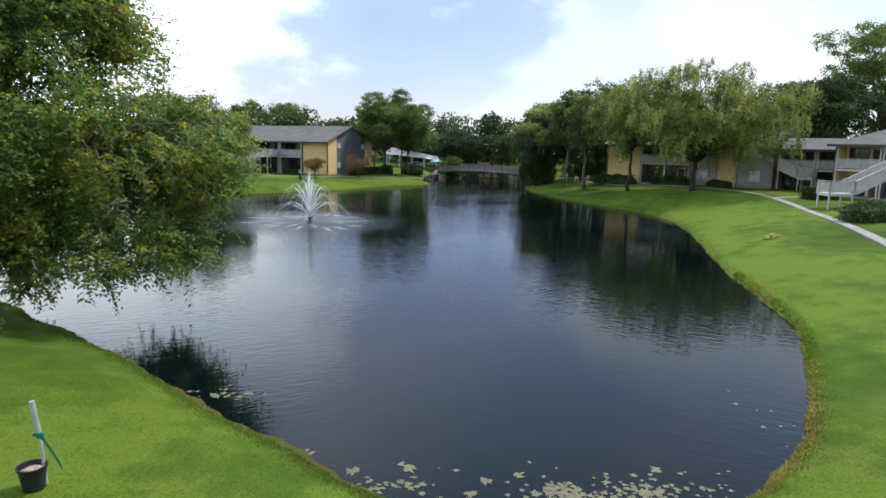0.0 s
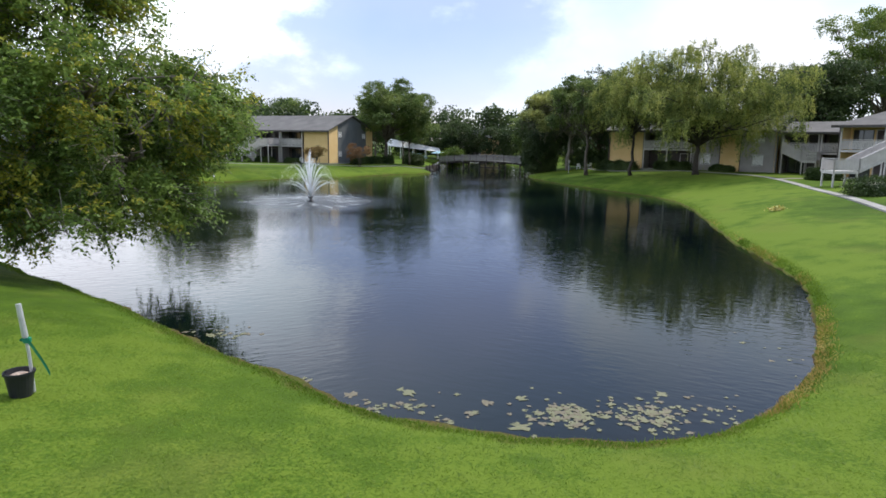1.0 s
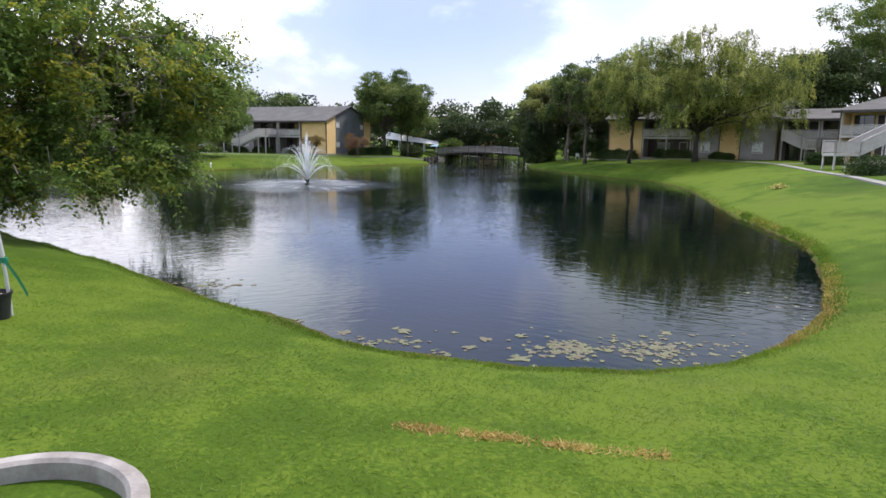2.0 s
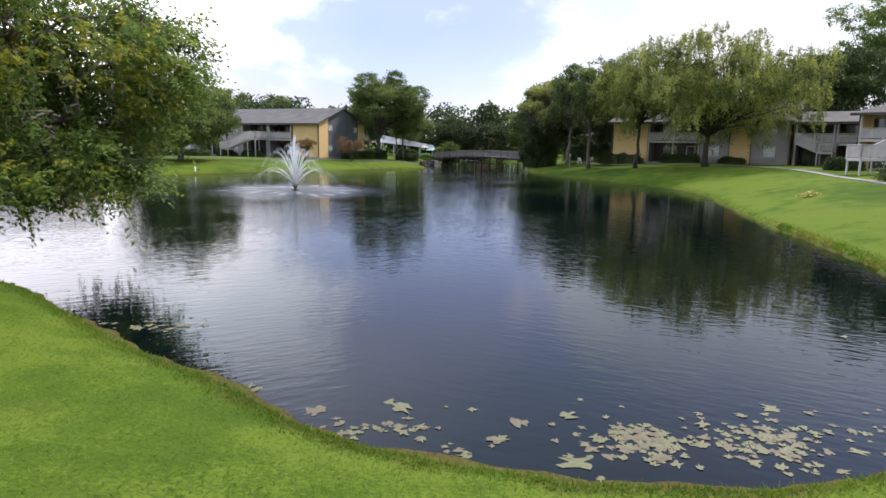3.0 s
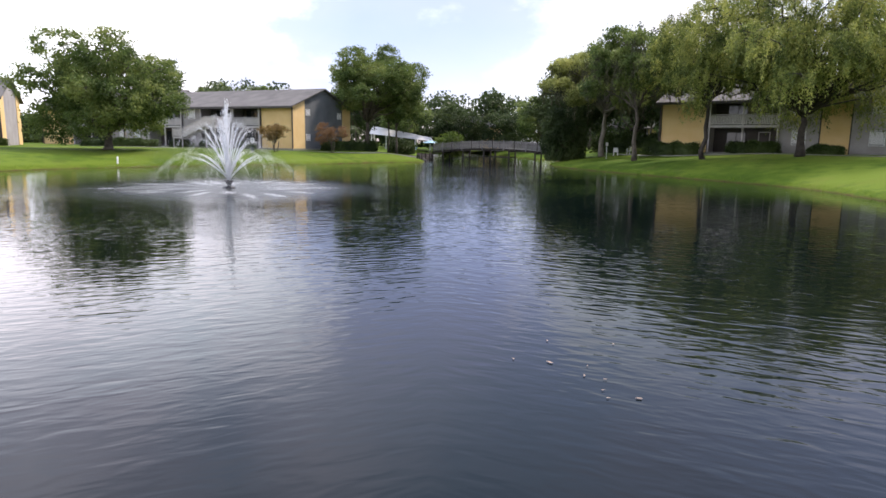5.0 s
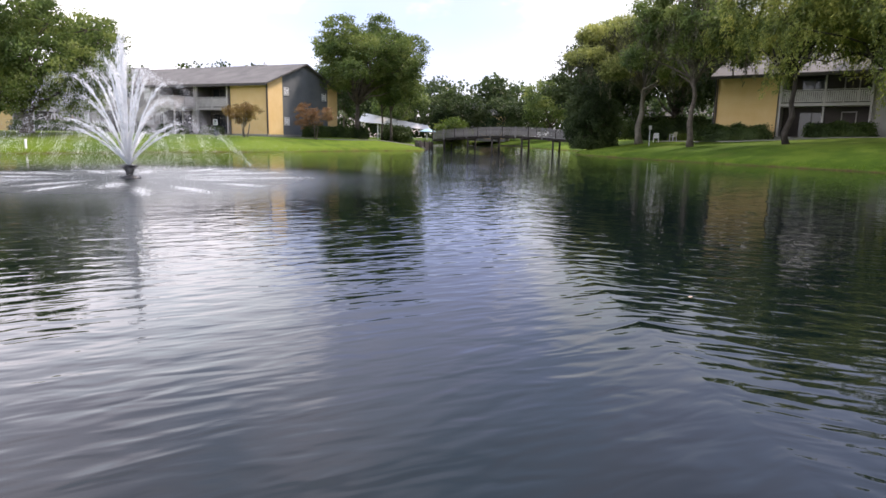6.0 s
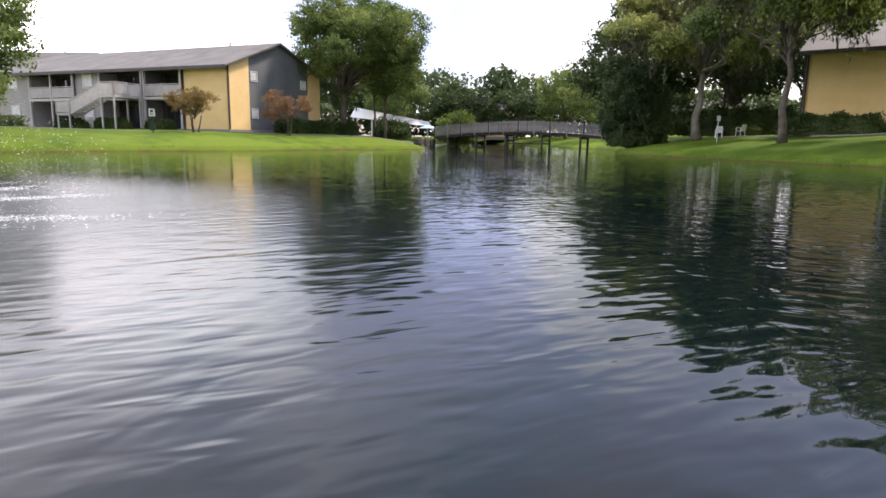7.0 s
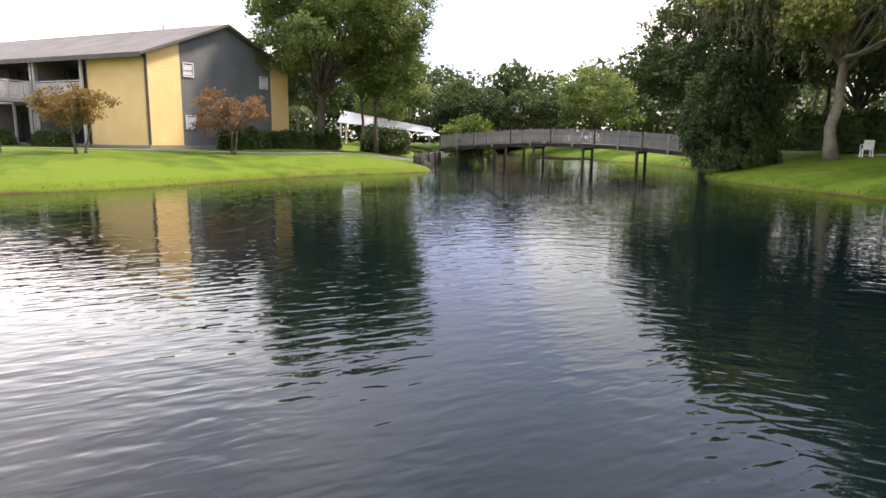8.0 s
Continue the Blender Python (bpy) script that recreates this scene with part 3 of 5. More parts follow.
def tree(name, x, y, height, width, crown_from, leaf_mat, label, category="tree", n=9000, leaf=0.34, lobes=13, trunk=0.28, bark=None, seed=1,
         droop=0.0, lean=(0, 0), stems=1, flat=1.0, base=None, group="", shift=(0, 0), gap=0.3, moss=0, puff=1.0, jag=0.0):
    rng = np.random.default_rng(seed)
    bark = bark or BARK
    z0 = gz(x, y) - 0.08 if base is None else base
    t = thing(name, (x, y, z0), 0, label, category, group)
    cz, rz, rx = (crown_from + height) / 2, (height - crown_from) / 2, width / 2
    centre = np.array([lean[0] + shift[0], lean[1] + shift[1], cz])
    # lobes of the crown
    C, R = [], []
    turn = rng.uniform(0, 6.283)
    for k in range(lobes):
        up = 0.96 - 1.75 * (k + 0.5) / lobes
        a = turn + 2.39996 * k
        d = unit(np.array([math.cos(a) * math.sqrt(1 - up * up), math.sin(a) * math.sqrt(1 - up * up), up]) + rng.normal(size=3) * 0.16)
        rad = rng.uniform(0.5 - jag, 0.76 + jag)
        C.append(centre + d * rad * np.array([rx, rx, rz]))
        R.append(puff * rng.uniform(0.24, 0.42) * np.array([rx, rx, min(rz * flat, rx) * 0.95]))
    C, R = np.array(C), np.array(R)
    trunks = Geo()
    fork = np.array([lean[0] * 0.6, lean[1] * 0.6, max(crown_from, 0.3) + rz * 0.25])
    for s in range(stems):
        off = np.array([rng.uniform(-1, 1) * 0.25 * (stems > 1), rng.uniform(-1, 1) * 0.25 * (stems > 1), 0])
        top = fork + off * 2.6 * (stems > 1)
        pts = bend(off * 1.2, top, rng, 7, 0.03, 0.0)
        rad = [trunk * (1.5 if k == 0 else 1.15 - 0.1 * k) / (1 if stems == 1 else 1.5) for k in range(7)]
        trunks.tube(pts, rad, 10)
    part("trunk", trunks, bark, t, smooth=True)
    limbs = Geo()
    for c, r in zip(C, R):
        st = fork * rng.uniform(0.75, 1.0)
        limbs.tube(bend(st, c, rng, 5, 0.1, 0.08), [trunk * q for q in (0.42, 0.33, 0.24, 0.16, 0.07)], 6)
        for _ in range(4):
            e = c + unit(rng.normal(size=3)) * r * 0.85
            limbs.tube(bend(c, e, rng, 4, 0.12, 0.0), [trunk * q for q in (0.12, 0.09, 0.06, 0.02)], 5)
    part("limb", limbs, bark, t, smooth=True)
    # leaf sprays on the lobes
    w = R.prod(1) ** 0.66
    m = max(40, n // 34)
    pick = rng.choice(lobes, m, p=w / w.sum())
    D = unit(rng.normal(size=(m, 3)))
    rad = rng.uniform(gap, 1.0, (m, 1)) ** 0.45 * rng.uniform(0.85, 1.0 if droop else 1.12, (m, 1))
    S = C[pick] + D * R[pick] * rad
    k = n // m
    size = leaf * 2.6
    out = unit(S - centre + rng.normal(size=S.shape) * 0.8)
    if droop:
        # hanging strands
        u = rng.uniform(0, 1, (m, k, 1)) * rng.uniform(0.25, 1.0, (m, 1, 1)) ** 1.5
        P = S[:, None] + out[:, None] * u * size * np.array([1, 1, 0.3]) + np.array([0, 0, -1]) * u * droop + rng.normal(size=(m, k, 3)) * leaf * 0.6
        T = unit(rng.normal(size=(m, k, 3)) * 0.6 + out[:, None] * 0.35 + np.array([0, 0, -0.8]))
    else:
        P = S[:, None] + rng.normal(size=(m, k, 3)) * size * np.array([0.55, 0.55, 0.33])
        T = unit(out[:, None] * 0.8 + rng.normal(size=(m, k, 3)))
    P, T = P.reshape(-1, 3), T.reshape(-1, 3)
    keep = P[:, 2] > 0.35
    part("crown", quads_mesh("crown", leaves(P[keep], T[keep], leaf * 1.25, leaf * (0.42 if droop else 0.75), rng), leaf_mat), leaf_mat, t)
    if moss:
        # grey-green strands hanging under the boughs
        q = rng.choice(lobes, moss)
        d = unit(rng.normal(size=(moss, 3)) * np.array([1, 1, 0.4]) + np.array([0, 0, -0.5]))
        top = C[q] + d * R[q] * rng.uniform(0.6, 1.0, (moss, 1))
        drop = rng.uniform(0, 1, (moss, 34, 1)) * rng.uniform(0.6, 2.2, (moss, 1, 1))
        P = top[:, None] - drop * np.array([0, 0, 1.0]) + rng.normal(size=(moss, 34, 3)) * 0.13 * (1.2 - 0.4 * drop)
        P = P.reshape(-1, 3)
        P = P[P[:, 2] > 1.6]
        T = unit(rng.normal(size=P.shape) * 0.25 + np.array([0, 0, -1.0]))
        tagged(part("moss", quads_mesh("moss", leaves(P, T, 0.34, 0.09, rng), MOSS), MOSS, t, "grey-green hanging moss"), kind="stuff")
    return t


def near_tree():
    """The broad ash that leans over the water, seen from close by: twigs with rows of leaflets."""
    rng = np.random.default_rng(11)
    x, y = -21.5, 25.5
    t = thing("ash_tree", (x, y, gz(x, y) - 0.1), 0, "broad green ash tree with yellowing tips hanging over the pond", "tree")
    part("trunk", Geo().tube(bend((0, 0, 0), (0.8, 0.3, 4.2), rng, 7, 0.03, 0), (0.62, 0.5, 0.46, 0.44, 0.42, 0.4, 0.36), 12), BARK, t, smooth=True)
    limbs, boughs, twigs = Geo(), Geo(), Geo()
    ends = []
    # crown lobes: place and radii
    lobes = [((5.0, 0.5, 9.5), (4.6, 4.6, 3.6)), ((8.0, -0.8, 6.6), (3.7, 3.6, 2.5)), ((9.3, -0.4, 4.0), (3.2, 3.2, 1.9)), ((4.5, -4.0, 5.2), (3.8, 3.2, 2.6)),
             ((2.5, 0.6, 13.0), (4.6, 4.6, 3.2)), ((0.0, -2.5, 8.5), (4.6, 4.0, 3.6)), ((6.6, 3.0, 7.0), (3.6, 3.6, 2.6)), ((10.8, 0.9, 6.0), (2.7, 2.8, 2.1)),
             ((-3.5, 1.0, 11.0), (4.0, 4.2, 3.5)), ((5.6, -2.2, 3.2), (3.4, 2.8, 1.7)), ((1.6, -5.2, 3.7), (3.2, 2.6, 1.8)), ((6.2, 0.6, 11.6), (2.9, 3.0, 2.2)), ((7.2, -3.4, 2.0), (3.0, 2.4, 1.2)), ((10.4, -1.2, 2.6), (2.0, 2.0, 1.1))]
    for c, r in lobes:
        c, r = np.array(c, float), np.array(r, float)
        limbs.tube(bend((0.7, 0.25, rng.uniform(2.4, 4.2)), c, rng, 7, 0.06, 0.05), (0.26, 0.22, 0.18, 0.15, 0.11, 0.08, 0.05), 8)
        for _ in range(9):
            e = c + unit(rng.normal(size=3) * np.array([1, 1, 0.7])) * r * rng.uniform(0.75, 1.05)
            pts = bend(c * rng.uniform(0.9, 1.0) + (1 - 0.95) * 0, e, rng, 6, 0.1, 0.06)
            boughs.tube(pts, (0.075, 0.062, 0.05, 0.04, 0.03, 0.018), 6)
        m = int(120 * r[0] * r[1])
        D = unit(rng.normal(size=(m, 3)))
        S = c + D * r * (rng.uniform(0.25, 1.0, (m, 1)) ** 0.4) * rng.uniform(0.9, 1.12, (m, 1))
        ends.append((S, unit(D * np.array([1, 1, 0.35]) + rng.normal(size=D.shape) * 0.45 + np.array([0.1, 0, -0.28]))))
    S, D = np.concatenate([e[0] for e in ends]), np.concatenate([e[1] for e in ends])
    keep = (S[:, 2] > 0.9) & (np.array([noise.noise(Vector(p) * 0.42) + 0.55 * noise.noise(Vector(p) * 1.1) for p in S]) > 0.07 - 0.035 * np.clip(S[:, 2] - 6.5, 0, 8))
    S, D = S[keep], D[keep]
    length = rng.uniform(0.6, 1.5, len(S))
    for p, d, l in zip(S[::3], D[::3], length[::3]):
        q = p + d * l
        twigs.tube((p - d * 0.5 * l, p + d * 0.4 * l + np.array([0, 0, 0.03]), q + np.array([0, 0, -0.08])), (0.013, 0.009, 0.004), 4)
    k = 25
    u = np.tile(np.linspace(-0.25, 1.05, k)[None, :, None], (len(S), 1, 1)) + rng.normal(size=(len(S), k, 1)) * 0.05
    side = np.where(np.arange(k) % 2, 1.0, -1.0)[None, :, None]
    B = unit(np.cross(D, np.array([0, 0, 1.0])) + rng.normal(size=D.shape) * 0.35)[:, None]
    P = S[:, None] + D[:, None] * u * length[:, None, None] + B * side * 0.09 + np.array([0, 0, -0.09]) * u ** 2 + rng.normal(size=(len(S), k, 3)) * 0.06
    T = unit(D[:, None] * 0.6 + B * side + rng.normal(size=P.shape) * 0.35 + np.array([0, 0, -0.25]))
    part("limb", limbs, BARK, t, smooth=True)
    part("bough", boughs, PALEBARK, t, "pale grey boughs", smooth=True)
    tagged(part("twig", twigs, PALEBARK, t, "thin grey twigs"), kind="stuff")
    # yellowing leaflets at the tips of the sunlit sprays
    warm = np.array([noise.noise(Vector(p) * 0.42 + Vector((7, 3, 1))) for p in S]) + 0.25 * D[:, 2] + 0.12 * D[:, 0]
    young = ((u[..., 0] > 0.5) & (warm > 0.1 + 0.05 * np.clip(S[:, 2] - 6, 0, 9))[:, None]).reshape(-1)
    P, T = P.reshape(-1, 3), T.reshape(-1, 3)
    part("crown", quads_mesh("crown", leaves(P[~young], T[~young], 0.18, 0.092, rng, up=1.6), NEARLEAF), NEARLEAF, t)
    tagged(part("young_foliage", quads_mesh("young_foliage", leaves(P[young], T[young], 0.18, 0.092, rng, up=1.6), YOUNGLEAF), YOUNGLEAF, t, "yellow-green young leaves"), kind="stuff")


near_tree()
tree("oak_tree", -33.9, 85, 11.9, 16.8, -0.8, OAK, "rounded leafy tree with boughs hanging to the lawn", n=70000, leaf=0.2, lobes=34, trunk=0.4, seed=3, lean=(-0.6, 1.5), puff=0.85, jag=0.1)
tree("oak_tree", -11.9, 114.8, 14.9, 16.0, 3.6, OAK, "dark green oak with a forked trunk beside the bridge path", n=64000, leaf=0.2, lobes=30, trunk=0.34, seed=5, shift=(1.8, 0), puff=0.78, jag=0.08)
tree("oak_tree", -7.9, 117.5, 11, 8, 4.0, OAK, "slim dark green tree behind the oak", n=14000, leaf=0.22, trunk=0.16, seed=6)
tree("oak_tree", -9.2, 119.0, 10, 6.5, 4.2, OAK, "slim young tree behind the oak", n=9000, leaf=0.22, trunk=0.13, seed=27)
tree("oak_tree", 18.1, 98.8, 13.6, 15.2, 4.8, OLIVE, "tall oak with pale trunk and hanging moss on the lawn", n=46000, leaf=0.2, lobes=24, trunk=0.3, bark=PALEBARK, seed=7, moss=220, shift=(-1.0, 0), puff=0.6, jag=0.14)
tree("oak_tree", 18.5, 87.0, 13.6, 12.5, 5.0, OAK, "oak with a slender trunk on the bank", n=28000, leaf=0.2, lobes=20, trunk=0.22, seed=8, moss=160, puff=0.62, jag=0.14)
tree("willow_tree", 22.7, 80.3, 13.4, 12.6, 5.0, WILLOW, "yellow-green willow in front of the yellow wall", n=44000, leaf=0.2, lobes=22, trunk=0.2, seed=9, droop=1.9, bark=DARKBARK, puff=0.8, jag=0.12)
tree("willow_tree", 29.4, 76.4, 15.6, 24.0, 2.8, WILLOW, "large yellow-green weeping willow with a dark trunk", n=145000, leaf=0.19, lobes=104, trunk=0.32, seed=10, droop=2.9, bark=DARKBARK, puff=0.5, jag=0.2)
tree("weeping_tree", 13.9, 102.0, 8.2, 6.0, -2.4, SHADEDOAK, "dense dark tree drooping over the water by the bridge", n=56000, leaf=0.18, lobes=30, trunk=0.2, seed=13, droop=0.9, base=0.2)
tree("oak_tree", 17, 112, 15, 13, 1.0, SHADEDOAK, "dark oak beside the bridge end", n=24000, leaf=0.26, lobes=14, trunk=0.34, seed=14)
tree("oak_tree", 49.5, 89.5, 15.2, 14.5, 5, SHADEDOAK, "dark oak rising behind the roofs", n=34000, leaf=0.3, lobes=24, trunk=0.4, seed=15, jag=0.08)
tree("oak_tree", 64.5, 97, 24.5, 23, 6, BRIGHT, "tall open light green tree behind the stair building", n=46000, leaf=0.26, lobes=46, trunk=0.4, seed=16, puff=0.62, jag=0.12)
tree("oak_tree", 24.5, 106.5, 16.5, 15, 1.6, SHADEDOAK, "dark oak filling the gap beside the long house", n=26000, leaf=0.26, lobes=16, trunk=0.3, seed=23)
tree("oak_tree", 33.5, 110, 15, 13, 1.5, SHADEDOAK, "dark oak behind the long house", n=20000, leaf=0.3, lobes=16, trunk=0.3, seed=22)
tree("crape_myrtle", -20.3, 95.9, 3.7, 3.9, 1.0, RUST, "small crape myrtle with rusty brown leaves", n=6500, leaf=0.1, lobes=12, trunk=0.09, seed=17, stems=3, jag=0.18)
tree("crape_myrtle", -14.9, 101.9, 3.8, 4.4, 1.0, REDDISH, "small crape myrtle with reddish leaves", n=6500, leaf=0.1, lobes=12, trunk=0.09, seed=18, stems=3, jag=0.18)
tree("bush", -7.4, 119.6, 2.5, 3.4, -0.6, SHADEDOAK, "dark rounded shrub beside the oak trunk", "shrub", n=7000, leaf=0.22, lobes=12, trunk=0.08, seed=26)
tree("bush", 0.2, 126, 5.2, 5.4, 0.3, BRIGHT, "bright green shrub at the bridge end", "shrub", n=7500, leaf=0.26, lobes=12, trunk=0.1, seed=19)
tree("oak_tree", -59.5, 230, 20.6, 17, 6, OAK, "tall green tree far behind the roof", n=14000, leaf=0.42, seed=20)
tree("oak_tree", -73.5, 230, 20, 13, 6, BRIGHT, "tall light green tree far behind the roof", n=11000, leaf=0.42, seed=21)
for k, (x, y, h, w) in enumerate(((-17, 140, 11.5, 11), (-9, 152, 11, 11), (1, 156, 11.5, 12), (10, 157, 11, 13), (19, 153, 11.5, 13), (26, 140, 11.5, 13), (32, 124, 12.5, 11), (27, 114, 12, 11))):
    tree("oak_tree", x, y, h, w, (1.5 if k in (3, 4) else 2.6 if k < 5 else 5.0), OAK if k % 3 == 1 else SHADEDOAK, "dark green tree in the row beyond the bridge", n=11000, leaf=0.3, lobes=12, trunk=0.22, seed=40 + k, group="trees beyond the bridge")


def palm(x, y, h, label):
    rng = np.random.default_rng(71)
    t = thing("palm_tree", (x, y, gz(x, y) - 0.05), 0, label, "palm")
    part("trunk", Geo().tube([(0, 0, 0), (0.1, 0, h * 0.5), (0.05, 0.05, h)], (0.16, 0.12, 0.11), 10), BARK, t, smooth=True)
    for k in range(13):
        a, rise = 2.4 * k, rng.uniform(0.2, 1.2)
        u = np.linspace(0.05, 1, 16)
        spine = np.column_stack([1.7 * u * math.cos(a), 1.7 * u * math.sin(a), h + rise * u * 1.3 - 1.5 * u ** 2])
        side = np.array([-math.sin(a), math.cos(a), 0.0])
        P = np.concatenate([spine + side * s * 0.2 for s in (-1, 1)])
        T = unit(np.concatenate([np.gradient(spine, axis=0) * 6 + side * s * 1.0 + np.array([0, 0, -0.3]) for s in (-1, 1)]))
        part("frond", quads_mesh("frond", leaves(P, T, 0.6, 0.07, rng, up=0.8), PALM), PALM, t)


palm(-16.5, 128, 3.4, "small palm beside the path behind the oak")


def far_woods():
    rng = np.random.default_rng(5)
    P, T = [], []
    for k in range(110):
        a = radians(-62 + 124 * (k + rng.uniform(0, 1)) / 110)
        dist = rng.uniform(158, 190)
        x, y = dist * math.sin(a), dist * math.cos(a)
        if abs(x) < 26 and y < 165:
            y += 14
        h, w = rng.uniform(9.5, 14), rng.uniform(5.0, 8.5)
        if x < -70:
            h *= 0.55
        for _ in range(7):
            c = np.array([x, y, h * 0.46]) + rng.uniform(-1, 1, 3) * np.array([w * 0.6, w * 0.6, h * 0.34])
            q = c + unit(rng.normal(size=(190, 3))) * np.array([w * 0.5, w * 0.5, h * 0.25]) * rng.uniform(0.6, 1.1, (190, 1))
            P.append(q)
    P = np.concatenate(P)
    P[:, 2] = np.maximum(P[:, 2], 0.4)
    T = unit(rng.normal(size=P.shape))
    ob = new("far_woods", quads_mesh("far_woods", leaves(P, T, 0.85, 0.6, rng), SHADEDOAK))
    ob.location = (0, 0, 1.3)
    tagged(ob, "belt of dark green trees closing the distance", "woods", kind="stuff")


far_woods()


def hedge(x, y, turn, length, depth, height, label, mat=None, seed=1, n=None, leaf=0.13, category="hedge"):
    """A clipped shrub: woody core and a shell of leaves with rounded shoulders."""
    rng = np.random.default_rng(seed)
    mat = mat or HEDGE
    z0 = gz(x, y) - 0.05
    t = thing("hedge", (x, y, z0), turn, label, category)
    n = n or int(400 * (length * depth + (length + depth) * height * 1.6))
    n = min(n, 6500)
    D = rng.normal(size=(n, 3))
    D /= (np.abs(D) ** 4).sum(1, keepdims=True) ** 0.25
    D[:, 2] = np.abs(D[:, 2])
    lump = 1 + 0.1 * np.sin(D[:, :1] * length * 1.7 + seed) + 0.06 * rng.normal(size=(n, 1))
    P = D * np.array([length / 2, depth / 2, height * 0.92]) * lump * rng.uniform(0.8, 1.0, (n, 1)) + np.array([0, 0, 0.06])
    core = Geo()
    seg, vs = 18, []
    for k in range(7):
        a = k / 6 * math.pi / 2
        for i in range(seg):
            b = 2 * math.pi * i / seg
            c, s = math.cos(b), math.sin(b)
            m = 0.84 * (abs(c) ** 4 + abs(s) ** 4) ** -0.25 * (math.cos(a) ** 0.5 if k < 6 else 0.05)
            vs.append((c * m * length / 2, s * m * depth / 2, 0.84 * height * math.sin(a) ** 0.7))
    core.add(vs, [(k * seg + i, k * seg + (i + 1) % seg, (k + 1) * seg + (i + 1) % seg, (k + 1) * seg + i) for k in range(6) for i in range(seg)])
    part("core", core, mat, t, smooth=True)
    part("leaves", quads_mesh("leaves", leaves(P, unit(D + rng.normal(size=D.shape)), leaf * 1.2, leaf * 0.75, rng), mat), mat, t)
    return t

# ---- apartment buildings ----


def window(parent, mat_matrix, w, h, label=""):
    """A framed sash window; local x along the wall, z up, facing -y."""
    win = part("window", Geo().box(-w / 2, w / 2, 0.0, 0.05, 0, h), GLASS, parent, label or "window with white blinds", at=mat_matrix)
    f = Geo()
    for a, b, c, d in ((-w / 2 - 0.06, -w / 2, -0.06, h + 0.06), (w / 2, w / 2 + 0.06, -0.06, h + 0.06), (-w / 2, w / 2, -0.06, 0), (-w / 2, w / 2, h, h + 0.06), (-w / 2, w / 2, h * 0.48, h * 0.52)):
        f.box(a, b, -0.05, 0.04, c, d)
    part("frame", f, WHITE, win)
    bl = Geo()
    for k in range(int((h - 0.06) / 0.06)):
        z = h - 0.05 - k * 0.06
        bl.box(-w / 2 + 0.02, w / 2 - 0.02, -0.012, -0.004, z - 0.05, z)
    part("blind", bl, WHITE, win)
    return win


def railing(parent, a, b, z, lift=0.0, solid=False, height=1.05, mat=None, name="railing", picket=None):
    """Balustrade from a to b (x, y), the far end lift metres higher: posts, rails and close-set pickets."""
    mat = mat or RAIL
    g = Geo()
    A, B = np.array([*a, z], float), np.array([*b, z + lift], float)
    L = np.linalg.norm((B - A)[:2])
    g.beam(A + (0, 0, height), B + (0, 0, height), 0.1, 0.06)
    g.beam(A + (0, 0, 0.1), B + (0, 0, 0.1), 0.06, 0.06)
    g.beam(A + (0, 0, height - 0.12), B + (0, 0, height - 0.12), 0.05, 0.05)
    for k in range(2 if L < 2.6 else 3):
        p = A + (B - A) * k / (1 if L < 2.6 else 2)
        g.box(p[0] - 0.05, p[0] + 0.05, p[1] - 0.05, p[1] + 0.05, p[2] - 0.1, p[2] + height + 0.05)
    n = max(2, int(L / 0.15))
    wd = 0.055 if solid else 0.035
    if picket:
        panel = part(name, g, mat, parent)
        for k in range(1, n):
            part("picket", picket, mat, panel, at=Matrix.Translation(A + (B - A) * k / n))
        return panel
    for k in range(1, n):
        p = A + (B - A) * k / n
        g.box(p[0] - wd, p[0] + wd, p[1] - 0.02, p[1] + 0.02, p[2] + 0.1, p[2] + height - 0.1)
    return part(name, g, mat, parent)


def door(parent, x, y, z, w=0.95, h=2.05):
    d = part("door", Geo().box(x - w / 2, x + w / 2, y - 0.05, y - 0.004, z, z + h), SHADY, parent, "brown panelled entrance door")
    f = Geo()
    for a, b, c, e in ((x - w / 2 - 0.09, x - w / 2, z, z + h + 0.09), (x + w / 2, x + w / 2 + 0.09, z, z + h + 0.09), (x - w / 2, x + w / 2, z + h, z + h + 0.09)):
        f.box(a, b, y - 0.08, y - 0.003, c, e)
    part("frame", f, RAIL, d)
    part("handle", Geo().tube([(x + w * 0.38, y - 0.11, z + 1.0), (x + w * 0.38, y - 0.04, z + 1.0)], (0.03, 0.03), 8), METAL, d)


def glass_door(parent, x, y, z, w=1.8, h=2.05):
    d = part("patio_door", Geo().box(x - w / 2, x + w / 2, y - 0.045, y - 0.005, z, z + h), GLASS, parent, "dark sliding glass door")
    f = Geo()
    for a, b, c, e in ((x - w / 2 - 0.07, x - w / 2, z, z + h + 0.07), (x + w / 2, x + w / 2 + 0.07, z, z + h + 0.07), (x - w / 2, x + w / 2, z + h, z + h + 0.07), (x - 0.03, x + 0.03, z, z + h)):
        f.box(a, b, y - 0.075, y - 0.003, c, e)
    part("frame", f, TRIM, d)


